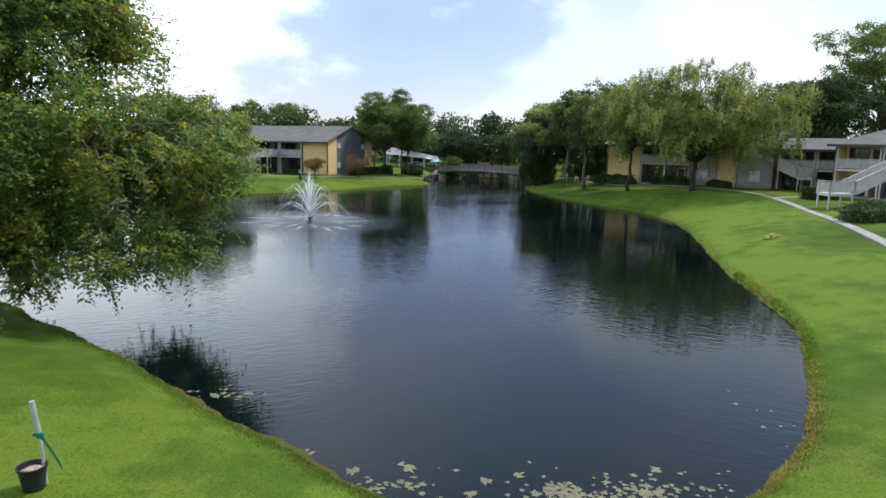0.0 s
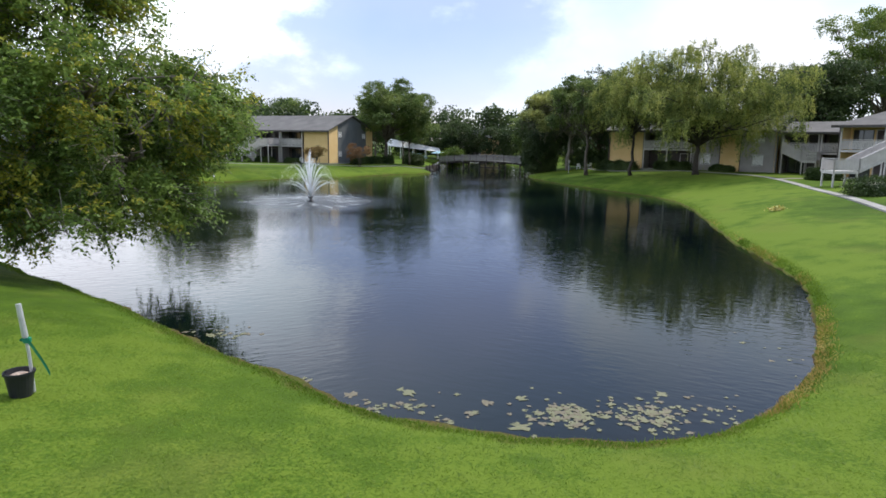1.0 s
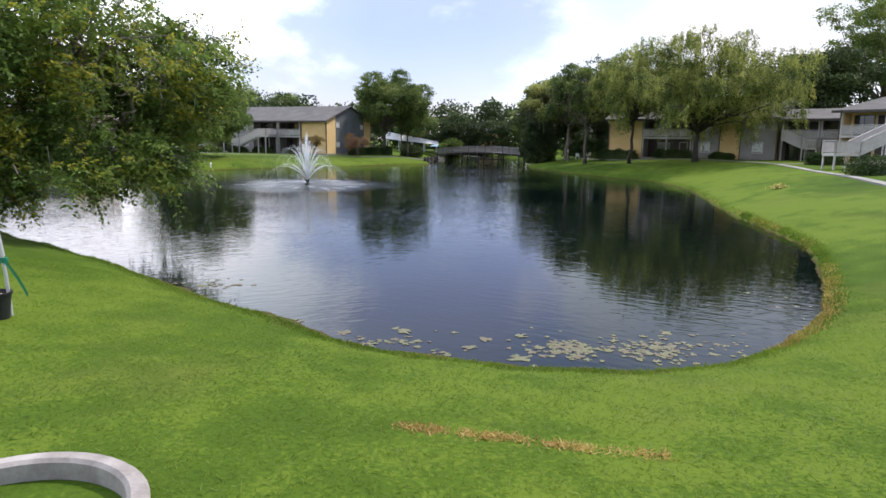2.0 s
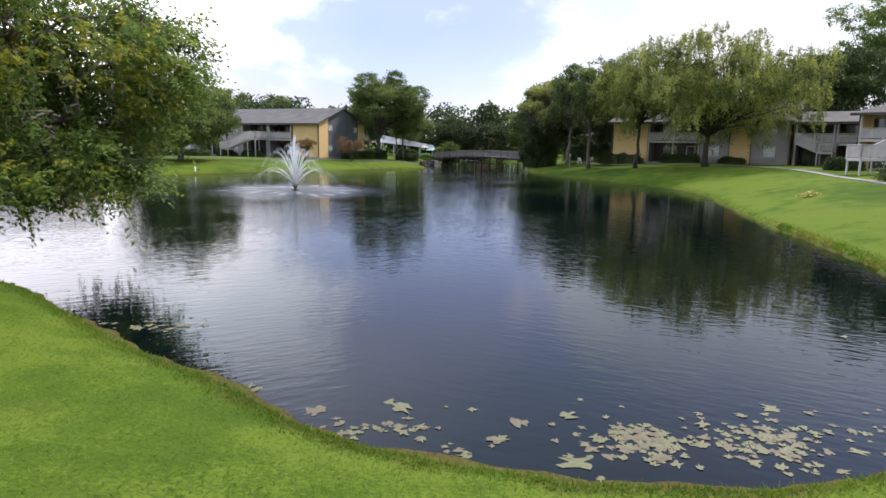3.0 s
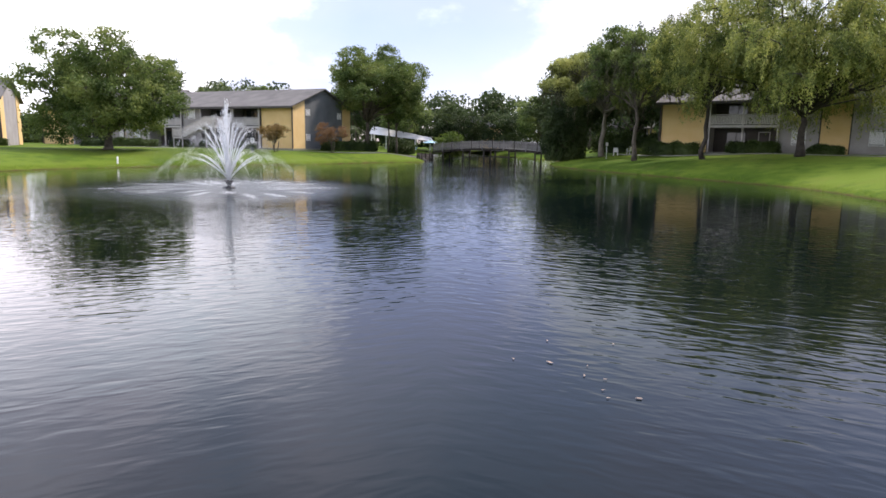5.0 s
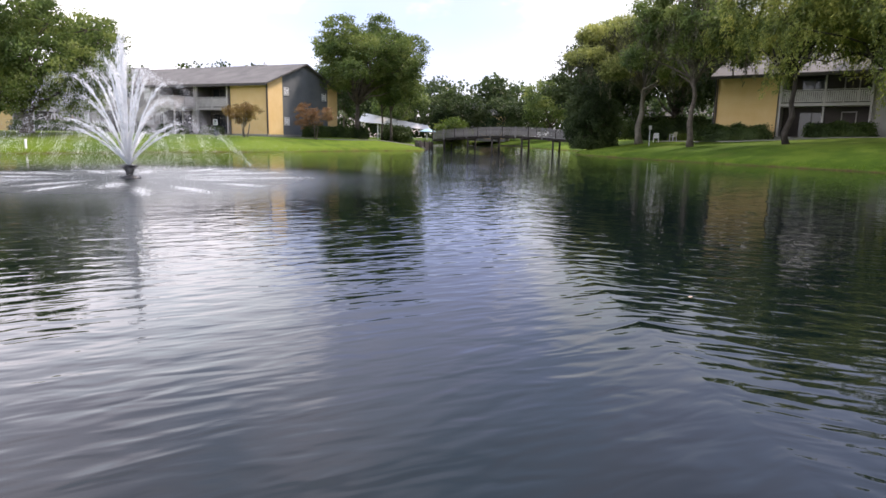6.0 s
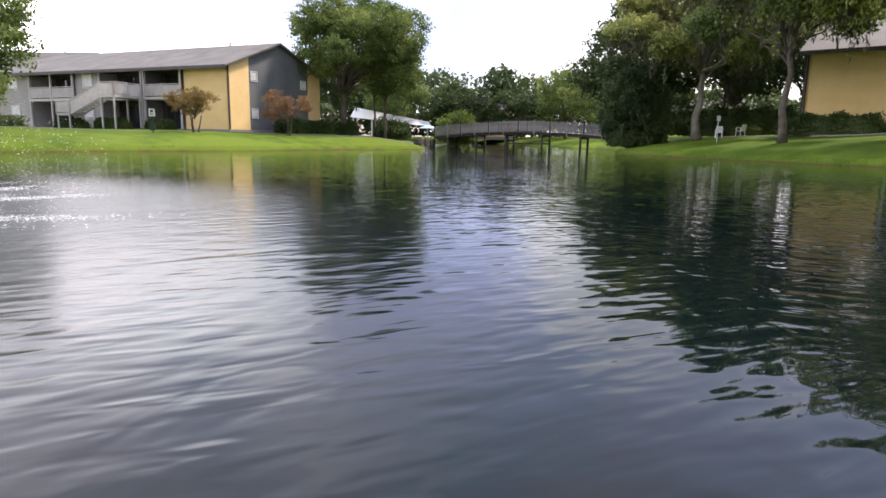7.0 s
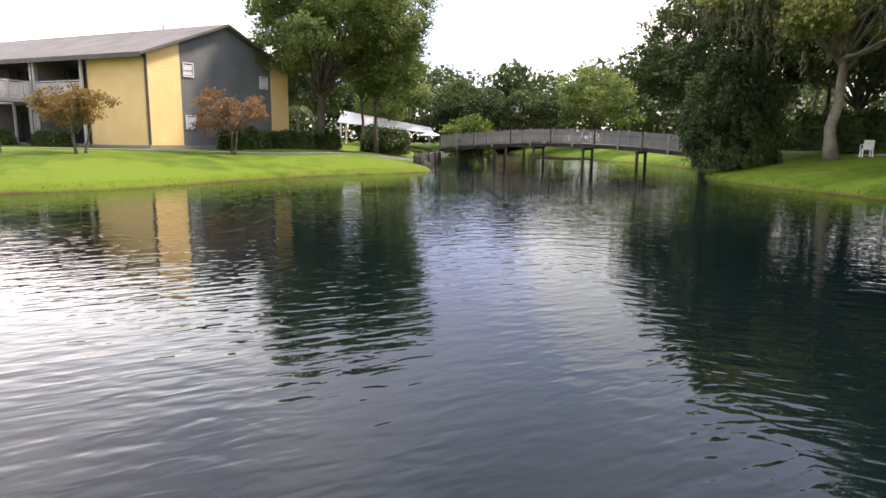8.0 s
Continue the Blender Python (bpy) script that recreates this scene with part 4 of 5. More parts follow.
def apartment(x, y, z, turn, x0, x1, depth, wall_h, rise, bays, label, ends=((YELLOW, GREY, YELLOW), (YELLOW, GREY, YELLOW)), hip=False, end_windows=(), split=(2.5, 2.2)):
    """Two storeys: bays run along the front (local y = 0) from x0 to x1; behind them the body of the house under a pitched roof.
    A bay is (xa, xb, kind): a wall colour, or 'balcony' for a recess with a balcony above a patio."""
    t = thing("apartment_building", (x, y, z), turn, label, "building")
    H, rec, th = wall_h, 1.9, 0.22
    mid = H / 2 + 0.12
    names = {"yellow": YELLOW, "grey": GREY, "pale": PALE}
    part("slab", Geo().box(x0 - 0.05, x1 + 0.05, -0.1, depth + 0.05, -0.5, 0.04), CONCRETE, t)
    for xa, xb, kind in bays:
        if not kind.startswith("balcony"):
            w = part("wall", Geo().box(xa, xb, 0, th, 0.04, H), names[kind], t, f"{kind} lap siding")
            if kind == "pale":
                for zz in (0.95, mid + 0.95):
                    window(t, pose((xa + xb) / 2, -0.02, zz), 1.1, 1.25)
            for q in (xa, xb - 0.1):
                part("corner_board", Geo().box(q, q + 0.1, -0.03, -0.002, 0.04, H), TRIM if kind == "yellow" else names[kind], t)
        else:
            # the recess shade is put into the back wall's colour, SHADY
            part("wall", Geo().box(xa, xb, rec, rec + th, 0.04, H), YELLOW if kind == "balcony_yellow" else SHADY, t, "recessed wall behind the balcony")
            part("partition", Geo().box(xa - 0.08, xa + 0.08, 0.1, rec, 0.04, H), YELLOW if kind == "balcony_yellow" else PALE, t)
            part("partition", Geo().box(xb - 0.08, xb + 0.08, 0.1, rec, 0.04, H), PALE, t)
            part("balcony_floor", Geo().box(xa + 0.09, xb - 0.09, -0.25, rec, mid - 0.26, mid - 0.02), RAIL, t)
            railing(t, (xa + 0.1, -0.2), (xb - 0.1, -0.2), mid, solid=True)
            w = xb - xa
            for k in range(2 if w < 6 else 3):
                px = xa + 0.15 + (w - 0.3) * k / (1 if w < 6 else 2)
                part("post", Geo().box(px - 0.07, px + 0.07, -0.27, -0.13, 0.04, H).box(px - 0.1, px + 0.1, -0.3, -0.1, 0.04, 0.2), RAIL, t)
            for zz in (0.06, mid):
                glass_door(t, xa + w * 0.34, rec, zz)
                door(t, xa + w * 0.74, rec, zz)
            part("patio", Geo().box(xa + 0.1, xb - 0.1, -0.9, rec, -0.4, 0.055), CONCRETE, t)
    part("wall", Geo().box(x0, x1, depth - th, depth, 0.04, H), PALE, t, "rear wall")
    for xe, s, cols in ((x0, -1, ends[0]), (x1, 1, ends[1])):
        xa, xb = (xe, xe + th) if s < 0 else (xe - th, xe)
        a, b = split
        for (ya, yb), c, bump in (((0, a), cols[0], 0.06), ((a, depth - b), cols[1], 0), ((depth - b, depth), cols[2], 0.06)):
            # the wall follows the roof's slope
            def roof_z(yy):
                return H if hip else H + rise * (1 - abs(yy - depth / 2) / (depth / 2)) - 0.1
            ys = [ya] + [q for q in (depth / 2,) if ya < q < yb] + [yb]
            outline = [(ya, 0.04), (yb, 0.04)] + [(q, max(H if c is not cols[1] else 0, roof_z(q))) for q in reversed(ys)]
            xl, xr = (xa - bump, xb) if s < 0 else (xa, xb + bump)
            n = len(outline)
            g = Geo().add([(xl, *p) for p in outline] + [(xr, *p) for p in outline],
                          [tuple(reversed(range(n))), tuple(range(n, 2 * n))] + [(k, (k + 1) % n, n + (k + 1) % n, n + k) for k in range(n)])
            part("wall", g, c, t, "gable end siding")
        part("downspout", Geo().box(xe + s * 0.075 - 0.05, xe + s * 0.075 + 0.05, -0.12, -0.035, 0.1, H), TRIM, t)
        for yy, zz, w, h in (end_windows if s > 0 else ()):
            window(t, pose(xe + 0.01, yy, zz, 0, 0, 90), w, h)
    over, thick = 0.75, 0.16
    g = Geo()
    run = depth / 2
    k = rise / run
    yr = depth / 2
    if hip:
        ridge0, ridge1 = x0 + run * 0.9, x1 - run * 0.9
    else:
        ridge0, ridge1 = x0 - 0.45, x1 + 0.45
    xl, xr = (x0 - over, x1 + over) if hip else (x0 - 0.45, x1 + 0.45)
    ze = H - k * over + 0.1
    top = [(xl, -over, ze), (xr, -over, ze), (xr, depth + over, ze), (xl, depth + over, ze), (ridge0, yr, H + rise + 0.1), (ridge1, yr, H + rise + 0.1)]
    low = [(p[0], p[1], p[2] - thick) for p in top]
    fs = [(0, 1, 5, 4), (2, 3, 4, 5), (1, 2, 5), (3, 0, 4)]
    if not hip:
        fs = fs[:2]
    rf = Geo().add(top + low, fs + [tuple(reversed([q + 6 for q in f])) for f in fs] + [(0, 6, 7, 1), (2, 8, 9, 3)] + ([(1, 7, 8, 2), (3, 9, 6, 0)] if hip else [(1, 7, 11, 5), (5, 11, 8, 2), (3, 9, 10, 4), (4, 10, 6, 0)]))
    roof = part("roof", rf, ROOF, t, "grey asphalt shingle roof")
    part("fascia", Geo().box(xl, xr, -over - 0.03, -over - 0.004, ze - 0.26, ze + 0.01), TRIM, roof)
    part("soffit", Geo().box(max(xl, x0 + 0.02), min(xr, x1 - 0.02), -over, rec + 0.3, H - 0.36, H - 0.3), TRIM, t)
    part("vent_pipe", Geo().tube([(x0 + (x1 - x0) * 0.8, yr + 0.6, H + rise - 0.3), (x0 + (x1 - x0) * 0.8, yr + 0.6, H + rise + 0.55)], (0.12, 0.12), 10), WHITE, roof)
    return t


def stairs(parent, a, b, z0, z1, width=1.2):
    """Timber flight from a up to b (x, y), with stringers, treads and balustrades on both sides."""
    st = part("staircase", Geo().beam((*a, z0), (*b, z1), 0.06, 0.3), RAIL, parent)
    A, B = np.array(a, float), np.array(b, float)
    d = unit(B - A)
    s = np.array([-d[1], d[0]])
    n = max(3, int((z1 - z0) / 0.18))
    g = Geo()
    for k in range(n):
        p = A + (B - A) * (k + 0.5) / n
        zz = z0 + (z1 - z0) * (k + 0.6) / n
        q0, q1 = p - s * width / 2, p + s * width / 2
        g.beam((*q0, zz), (*q1, zz), 0.3, 0.05)
    part("treads", g, RAIL, st)
    for e in (-1, 1):
        q0, q1 = A + s * e * width / 2, B + s * e * width / 2
        railing(st, tuple(q0), tuple(q1), z0, z1 - z0, solid=True)
        part("stringer", Geo().beam((*q0, z0 - 0.02), (*q1, z1 - 0.02), 0.07, 0.32), RAIL, st)
    return st


def landing(parent, x0, x1, y0, y1, z, sides=("f", "l", "r")):
    ld = part("landing", Geo().box(x0, x1, y0, y1, z - 0.24, z), RAIL, parent)
    for px in (x0 + 0.08, x1 - 0.08):
        for py in (y0 + 0.08, y1 - 0.08):
            part("post", Geo().box(px - 0.06, px + 0.06, py - 0.06, py + 0.06, -0.5, z - 0.24), RAIL, ld)
    if "f" in sides: railing(ld, (x0, y0), (x1, y0), z, solid=True)
    if "b" in sides: railing(ld, (x0, y1), (x1, y1), z, solid=True)
    if "l" in sides: railing(ld, (x0, y0), (x0, y1), z, solid=True)
    if "r" in sides: railing(ld, (x1, y0), (x1, y1), z, solid=True)
    return ld


# the house over the far lawn
b1 = apartment(-19.95, 103.0, 1.45, -24.5, -30, 0, 13.2, 5.45, 2.4,
               [(-5, 0, "yellow"), (-9.6, -5, "balcony"), (-15.2, -9.6, "balcony"), (-18.5, -15.2, "pale"), (-25, -18.5, "balcony"), (-30, -25, "pale")],
               "two-storey yellow and grey apartment house with grey gable roof", end_windows=((3.2, 4.3, 0.75, 0.75), (3.2, 1.1, 0.75, 0.75), (10.4, 4.1, 0.75, 0.75)), split=(2.5, 2.0))
stairs(b1, (-15.5, -2.4), (-11.5, -2.4), 1.35, 2.87)
landing(b1, -17.2, -15.5, -3.1, -1.7, 1.35, ("f", "l"))
landing(b1, -11.5, -9.8, -3.1, -0.3, 2.87, ("f", "r"))
# the long house behind the willows
b2 = apartment(22.9, 92.8, 1.9, -38.9, 0, 22, 12.5, 5.45, 2.4,
               [(0, 5.1, "yellow"), (5.1, 11.9, "balcony"), (11.9, 15.3, "pale"), (15.3, 17.9, "yellow"), (17.9, 22, "pale")],
               "long two-storey yellow and white apartment house behind willows", split=(2.5, 2.2))
wing = apartment(22.9, 92.8, 1.9, -38.9, 22.5, 31, 7, 5.2, 1.1, [(22.5, 26.6, "balcony"), (26.6, 31, "balcony")],
                 "lower wing of the long house with shaded balconies", ends=((PALE, GREY, PALE), (PALE, GREY, PALE)))
landing(wing, 25.2, 26.8, -2.4, -0.4, 1.75, ("f", "l", "r"))
stairs(wing, (25.2, -1.5), (23.0, -1.5), 1.75, 2.75)
# the house with the outside stair
b3 = apartment(41.8, 69.2, 2.0, -53, 0, 24, 12, 5.75, 2.3,
               [(0, 4.4, "balcony_yellow"), (4.4, 8.4, "balcony"), (8.4, 12, "pale"), (12, 18, "balcony"), (18, 24, "yellow")],
               "two-storey apartment house with hipped grey roof and outside stairs", ends=((YELLOW, YELLOW, PALE), (YELLOW, GREY, YELLOW)), hip=True)
# the house at the far corner of the lawn
b4 = apartment(-50.5, 94, 1.4, 24, -26, 0, 12, 5.5, 2.3,
               [(-5, 0, "yellow"), (-11, -5, "balcony"), (-15, -11, "pale"), (-21, -15, "balcony"), (-26, -21, "yellow")],
               "two-storey yellow apartment house at the far corner", ends=((YELLOW, GREY, YELLOW), (YELLOW, PALE, YELLOW)))
b5 = apartment(-44, 118, 1.4, -6, -18, 2, 12, 5.5, 3.1,
               [(-18, -13, "yellow"), (-13, -7, "balcony"), (-7, -3, "pale"), (-3, 2, "balcony")],
               "pale two-storey apartment house behind the lawn trees")
b6 = apartment(12, 168, 1.4, -14, -14, 0, 11, 5.2, 2.2, [(-5, 0, "yellow"), (-10, -5, "balcony"), (-14, -10, "pale")], "small yellow house far beyond the bridge")

b7 = apartment(46, 160, 1.4, -24, -14, 6, 11, 5.2, 2.2, [(-14, -9, "pale"), (-9, -3, "balcony"), (-3, 1, "yellow"), (1, 6, "pale")], "pale two-storey house glimpsed between the far trunks")


def free_stairs():
    """The long outside stair that climbs from the path to the hipped house."""
    t = thing("outside_staircase", (33.3, 55.2, gz(35, 56.5)), 9, "pale painted timber stair with solid balustrade and landing", "staircase")
    landing(t, 0, 2.4, 0, 1.5, 1.35, ("f", "l"))
    stairs(t, (2.4, 0.75), (7.2, 0.75), 1.35, 3.45, 1.5)
    landing(t, 7.2, 12.5, 0, 1.5, 3.45, ("f", "b"))


free_stairs()

# hedges and shrubs round the houses
hedge(-15.6, 107.2, 65.5, 4.2, 1.2, 1.45, "clipped dark green hedge under the gable wall", seed=1)
hedge(-13.6, 111.6, 65.5, 5.2, 1.3, 1.3, "clipped dark green hedge under the gable wall", seed=2)
hedge(-11.7, 115.5, 65.5, 3.0, 1.2, 1.6, "loose green hedge at the house corner", seed=3)
hedge(-26.2, 103.8, -24.5, 3.0, 1.1, 0.9, "low clipped hedge in front of the patio", seed=4)
hedge(-31.2, 105.8, -24.5, 4.4, 1.2, 0.95, "low clipped hedge below the stair", seed=5)
hedge(-36, 108.0, -24.5, 4.0, 1.2, 0.95, "low clipped hedge below the balconies", seed=6)
hedge(23.6, 90.2, -38.9, 6.4, 1.3, 1.45, "dark clipped hedge under the yellow wall", seed=7)
hedge(29.6, 85.2, -38.9, 5.0, 1.2, 1.2, "dark clipped hedge below the balconies", seed=8)
hedge(34.4, 81.4, -38.9, 3.0, 1.1, 0.9, "low hedge against the pale wall", seed=9)
hedge(32.2, 47.2, 30, 6.4, 2.8, 1.35, "large rounded clipped hedge beside the stair", seed=10)
hedge(38.4, 50.6, 30, 5.0, 2.6, 1.3, "rounded clipped hedge beside the stair", seed=11)
hedge(38.2, 65.0, 9, 3.4, 2.2, 1.3, "dark rounded hedge behind the stair landing", seed=12)
hedge(-41.0, 101.0, 10, 9.0, 1.2, 1.1, "long low hedge along the far lawn", seed=13)
hedge(-51.6, 92.2, 24, 5.0, 1.1, 0.9, "low hedge along the yellow wall", seed=14)
# enlarged to stand in for the dark mass of shaded trees here
hedge(25.0, 105.5, -20, 12.0, 2.0, 2.7, "tall loose dark hedge standing in for shaded trees behind the oaks", seed=15, n=6500, leaf=0.2)
hedge(-7.2, 119.5, 20, 4.0, 2.6, 2.1, "dark rounded bush beside the oak", seed=16, category="shrub")

hedge(22.0, 98.6, -20, 1.9, 1.1, 0.75, "small yellow-green clipped shrub behind the lawn", mat=BRIGHT, seed=17, category="shrub")


def garden_chair(x, y, turn):
    t = thing("garden_chair", (x, y, gz(x, y)), turn, "white plastic garden chair on the lawn", "chair", "white garden chairs")
    part("seat", Geo().box(-0.25, 0.25, -0.24, 0.24, 0.4, 0.44), WHITE, t)
    part("backrest", Geo().add([(-0.25, 0.2, 0.44), (0.25, 0.2, 0.44), (0.23, 0.33, 0.9), (-0.23, 0.33, 0.9), (-0.25, 0.24, 0.44), (0.25, 0.24, 0.44), (0.23, 0.37, 0.9), (-0.23, 0.37, 0.9)],
                               [(0, 1, 2, 3), (7, 6, 5, 4), (0, 4, 5, 1), (2, 6, 7, 3), (1, 5, 6, 2), (0, 3, 7, 4)]), WHITE, t)
    for px in (-0.22, 0.22):
        for py in (-0.2, 0.2):
            part("leg", Geo().beam((px * 1.1, py * 1.15, 0), (px, py, 0.41), 0.05, 0.05), WHITE, t)
        part("armrest", Geo().beam((px * 1.15, -0.22, 0.64), (px * 1.15, 0.26, 0.66), 0.06, 0.03).beam((px * 1.15, -0.2, 0.42), (px * 1.15, -0.2, 0.64), 0.04, 0.04), WHITE, t)


garden_chair(19.6, 98.2, 160)
garden_chair(21.2, 98.0, 205)

# ---- bridge ----


def bridge():
    a, b = np.array([-1.9, 125.0]), np.array([15.9, 110.5])
    L = float(np.linalg.norm(b - a))
    ang = math.degrees(math.atan2(*(b - a)[::-1]))
    t = thing("footbridge", (*a, 0), ang, "weathered grey timber footbridge with gently arched deck", "bridge")

    def dz(s):
        return 1.25 + 0.6 * (1 - ((s - L / 2) / (L / 2)) ** 2)
    n = int(L / 0.2)
    plank = Geo().box(-0.09, 0.09, -0.95, 0.95, -0.045, 0).mesh("plank", WOOD)
    for k in range(n):
        s = (k + 0.5) * L / n
        tilt = math.degrees(math.atan2(dz(s + 0.1) - dz(s - 0.1), 0.2))
        part("plank", plank, WOOD, t, at=pose(s, 0, dz(s), 0, -tilt, 0))
    m = 12
    picket = Geo().box(-0.045, 0.045, -0.02, 0.02, 0.1, 0.95).mesh("picket", WOOD)
    for side in (-1, 1):
        y = side * 1.0
        for k in range(m + 1):
            s = L * k / m
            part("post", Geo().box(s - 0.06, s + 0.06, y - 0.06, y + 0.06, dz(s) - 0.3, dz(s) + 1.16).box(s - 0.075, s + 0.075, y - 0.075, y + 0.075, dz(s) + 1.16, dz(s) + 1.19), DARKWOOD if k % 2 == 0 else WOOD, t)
        for k in range(m):
            s0, s1 = L * k / m + 0.06, L * (k + 1) / m - 0.06
            railing(t, (s0, y), (s1, y), dz(s0), dz(s1) - dz(s0), height=1.05, mat=WOOD, name="railing_panel", picket=picket)
        for k in range(m):
            s0, s1 = L * k / m, L * (k + 1) / m
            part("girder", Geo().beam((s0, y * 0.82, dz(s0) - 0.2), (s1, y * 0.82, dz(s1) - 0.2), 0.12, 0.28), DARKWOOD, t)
    for s in (1.9, 5.9, 9.8, 14.3, 18.7):
        for y in (-0.85, 0.85):
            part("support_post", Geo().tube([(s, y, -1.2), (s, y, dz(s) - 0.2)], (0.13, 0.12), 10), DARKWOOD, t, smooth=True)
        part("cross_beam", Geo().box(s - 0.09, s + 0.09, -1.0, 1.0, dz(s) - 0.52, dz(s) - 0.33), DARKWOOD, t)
    for y in (-0.85, 0.85):
        part("brace", Geo().beam((9.8, y, 0.55), (14.3, y, 0.55), 0.07, 0.14), DARKWOOD, t)


bridge()


def bulkhead():
    t = thing("retaining_wall", (0, 0, 0), 0, "dark timber bulkhead holding the bank by the bridge", "retaining wall")
    pts = [(-4.2, 108.5), (-4.7, 113), (-3.7, 119), (-2.5, 124.2)]
    for (xa, ya), (xb, yb) in zip(pts, pts[1:]):
        for k in range(3):
            part("board", Geo().beam((xa, ya, 0.12 + k * 0.29), (xb, yb, 0.12 + k * 0.29), 0.08, 0.27), DARKWOOD, t)
        for f in (0.0, 0.5):
            x, y = xa + (xb - xa) * f, ya + (yb - ya) * f
            part("support_post", Geo().tube([(x + 0.12, y, -0.8), (x + 0.12, y, 1.05)], (0.1, 0.09), 8), DARKWOOD, t, smooth=True)


bulkhead()

# ---- fountain ----


FOUNTAIN = (-11.85, 54.4)


def fountain():
    rng = np.random.default_rng(21)
    x, y = FOUNTAIN
    t = thing("fountain", (x, y, 0), 0, "floating pond fountain throwing white jets of water", "fountain")
    g = Geo().lathe([(0.0, -0.15), (0.3, -0.12), (0.34, 0.0), (0.28, 0.08), (0.12, 0.1), (0.0, 0.1)], 20)
    part("float", g, POT, t, "black float", smooth=True)
    part("nozzle", Geo().lathe([(0.0, 0.1), (0.1, 0.11), (0.12, 0.22), (0.24, 0.36), (0.24, 0.42), (0.1, 0.42), (0.0, 0.36)], 16), POT, t, smooth=True)

    def rise(a, vz, vr, width, n):
        """Drops along one jet up to its top, evenly spaced; the stream frays towards the tip."""
        h = vz * vz / 19.62 * np.sort(rng.beta(1.0, 1.15, n)) * 0.985
        ts = (vz - np.sqrt(vz * vz - 19.62 * h)) / 9.81
        u = ts * 9.81 / vz
        P = np.column_stack([vr * ts * math.cos(a), vr * ts * math.sin(a), 0.4 + h])
        V = np.column_stack([np.full(n, vr * math.cos(a)), np.full(n, vr * math.sin(a)), vz - 9.81 * ts])
        fray = (width * (0.3 + 1.5 * u ** 2.5) * (0.6 + 0.8 * np.abs(np.sin(h * 5 + a * 7))))[:, None]
        return P + rng.normal(size=P.shape) * fray, unit(V + rng.normal(size=V.shape) * 0.7)

    def fall(a, vz, vr, width, n):
        """Loose drops on the way down."""
        ts = rng.uniform(0.85, 2.04, n) * vz / 9.81
        P = np.column_stack([vr * ts * math.cos(a), vr * ts * math.sin(a), 0.4 + vz * ts - 4.905 * ts ** 2])
        return P + rng.normal(size=P.shape) * width, unit(rng.normal(size=P.shape) * 0.4 + np.array([0, 0, -1.0]))

    def streak(P, D, length, width):
        s = rng.uniform(0.5, 1.4, (len(P), 1))
        B = unit(np.cross(D, rng.normal(size=P.shape)))
        return np.stack([P - D * length * s / 2, P + B * width * s / 2, P + D * length * s / 2, P - B * width * s / 2], 1)
    # the tall plume in the middle, and rings of jets that open like a fan
    P, D = zip(*[rise(2.1 * k, 8.9 - 0.3 * k, 0.12 * k, 0.05, 800) for k in range(3)])
    tagged(part("jet", quads_mesh("jet", streak(np.concatenate(P), np.concatenate(D), 0.16, 0.022), JET), JET, t, "tall white central jet"), kind="stuff")
    drops = []
    for count, vz, vr, n, w in ((7, 7.9, 0.75, 800, 0.03), (11, 7.0, 1.9, 800, 0.03), (9, 5.1, 3.4, 650, 0.035)):
        for k in range(count):
            a = 2 * math.pi * (k + rng.uniform(-0.25, 0.25)) / count
            z, r = vz * rng.uniform(0.88, 1.07), vr * rng.uniform(0.8, 1.2)
            P, D = rise(a, z, r, w, n)
            tagged(part("jet", quads_mesh("jet", streak(P, D, 0.12, 0.016), JET), JET, t), kind="stuff")
            P, D = fall(a, z, r, 0.06, 620)
            drops.append(streak(P, D, 0.04, 0.007))
    tagged(part("spray", quads_mesh("spray", np.concatenate(drops), JET), JET, t), kind="stuff")
    # haze that hangs round the jets and drifts off low over the water
    n = 26000
    a, r = rng.uniform(0, 6.283, n), 5.6 * rng.uniform(0, 1, n) ** 0.75
    Q = np.column_stack([r * np.cos(a) - 0.4, r * np.sin(a), rng.uniform(0, 1, n) ** 1.5 * np.maximum(0.5, 4.0 - r * 0.55)])
    m = 14000
    a, r = rng.uniform(0, 6.283, m), 2.1 * rng.uniform(0, 1, m) ** 0.6
    P = np.column_stack([r * np.cos(a), r * np.sin(a), 0.2 + rng.uniform(0, 1, m) ** 1.6 * 2.7])
    P = np.concatenate([P, Q])
    part("mist", quads_mesh("mist", streak(P, unit(rng.normal(size=P.shape) + np.array([0, 0, -1.2])), 0.012, 0.008), MIST), MIST, t, "thin white mist")
    # splashes where the jets come down, drawn out away from the nozzle
    foam = []
    for k in range(24):
        a, r0 = 2 * math.pi * (k + rng.uniform(-0.4, 0.4)) / 24, rng.uniform(2.6, 5.4)
        n, long = 1300, rng.uniform(0.3, 0.75)
        along, across = rng.normal(size=n) * long, rng.normal(size=n) * rng.uniform(0.08, 0.2)
        P = np.column_stack([math.cos(a) * (r0 + along) - math.sin(a) * across, math.sin(a) * (r0 + along) + math.cos(a) * across, rng.uniform(0.006, 0.035, n)])
        D = unit(rng.normal(size=P.shape) * np.array([1, 1, 0.15]))
        B = unit(np.cross(D, np.array([0, 0, 1.0]) + rng.normal(size=P.shape) * 0.15))
        s = rng.uniform(0.4, 1.3, (n, 1))
        foam.append(np.stack([P - D * 0.016 * s, P + B * 0.01 * s, P + D * 0.016 * s, P - B * 0.01 * s], 1))
    part("foam", quads_mesh("foam", np.concatenate(foam), FOAM), FOAM, t, "white splashes on the water")


fountain()

# ---- things on the near bank ----


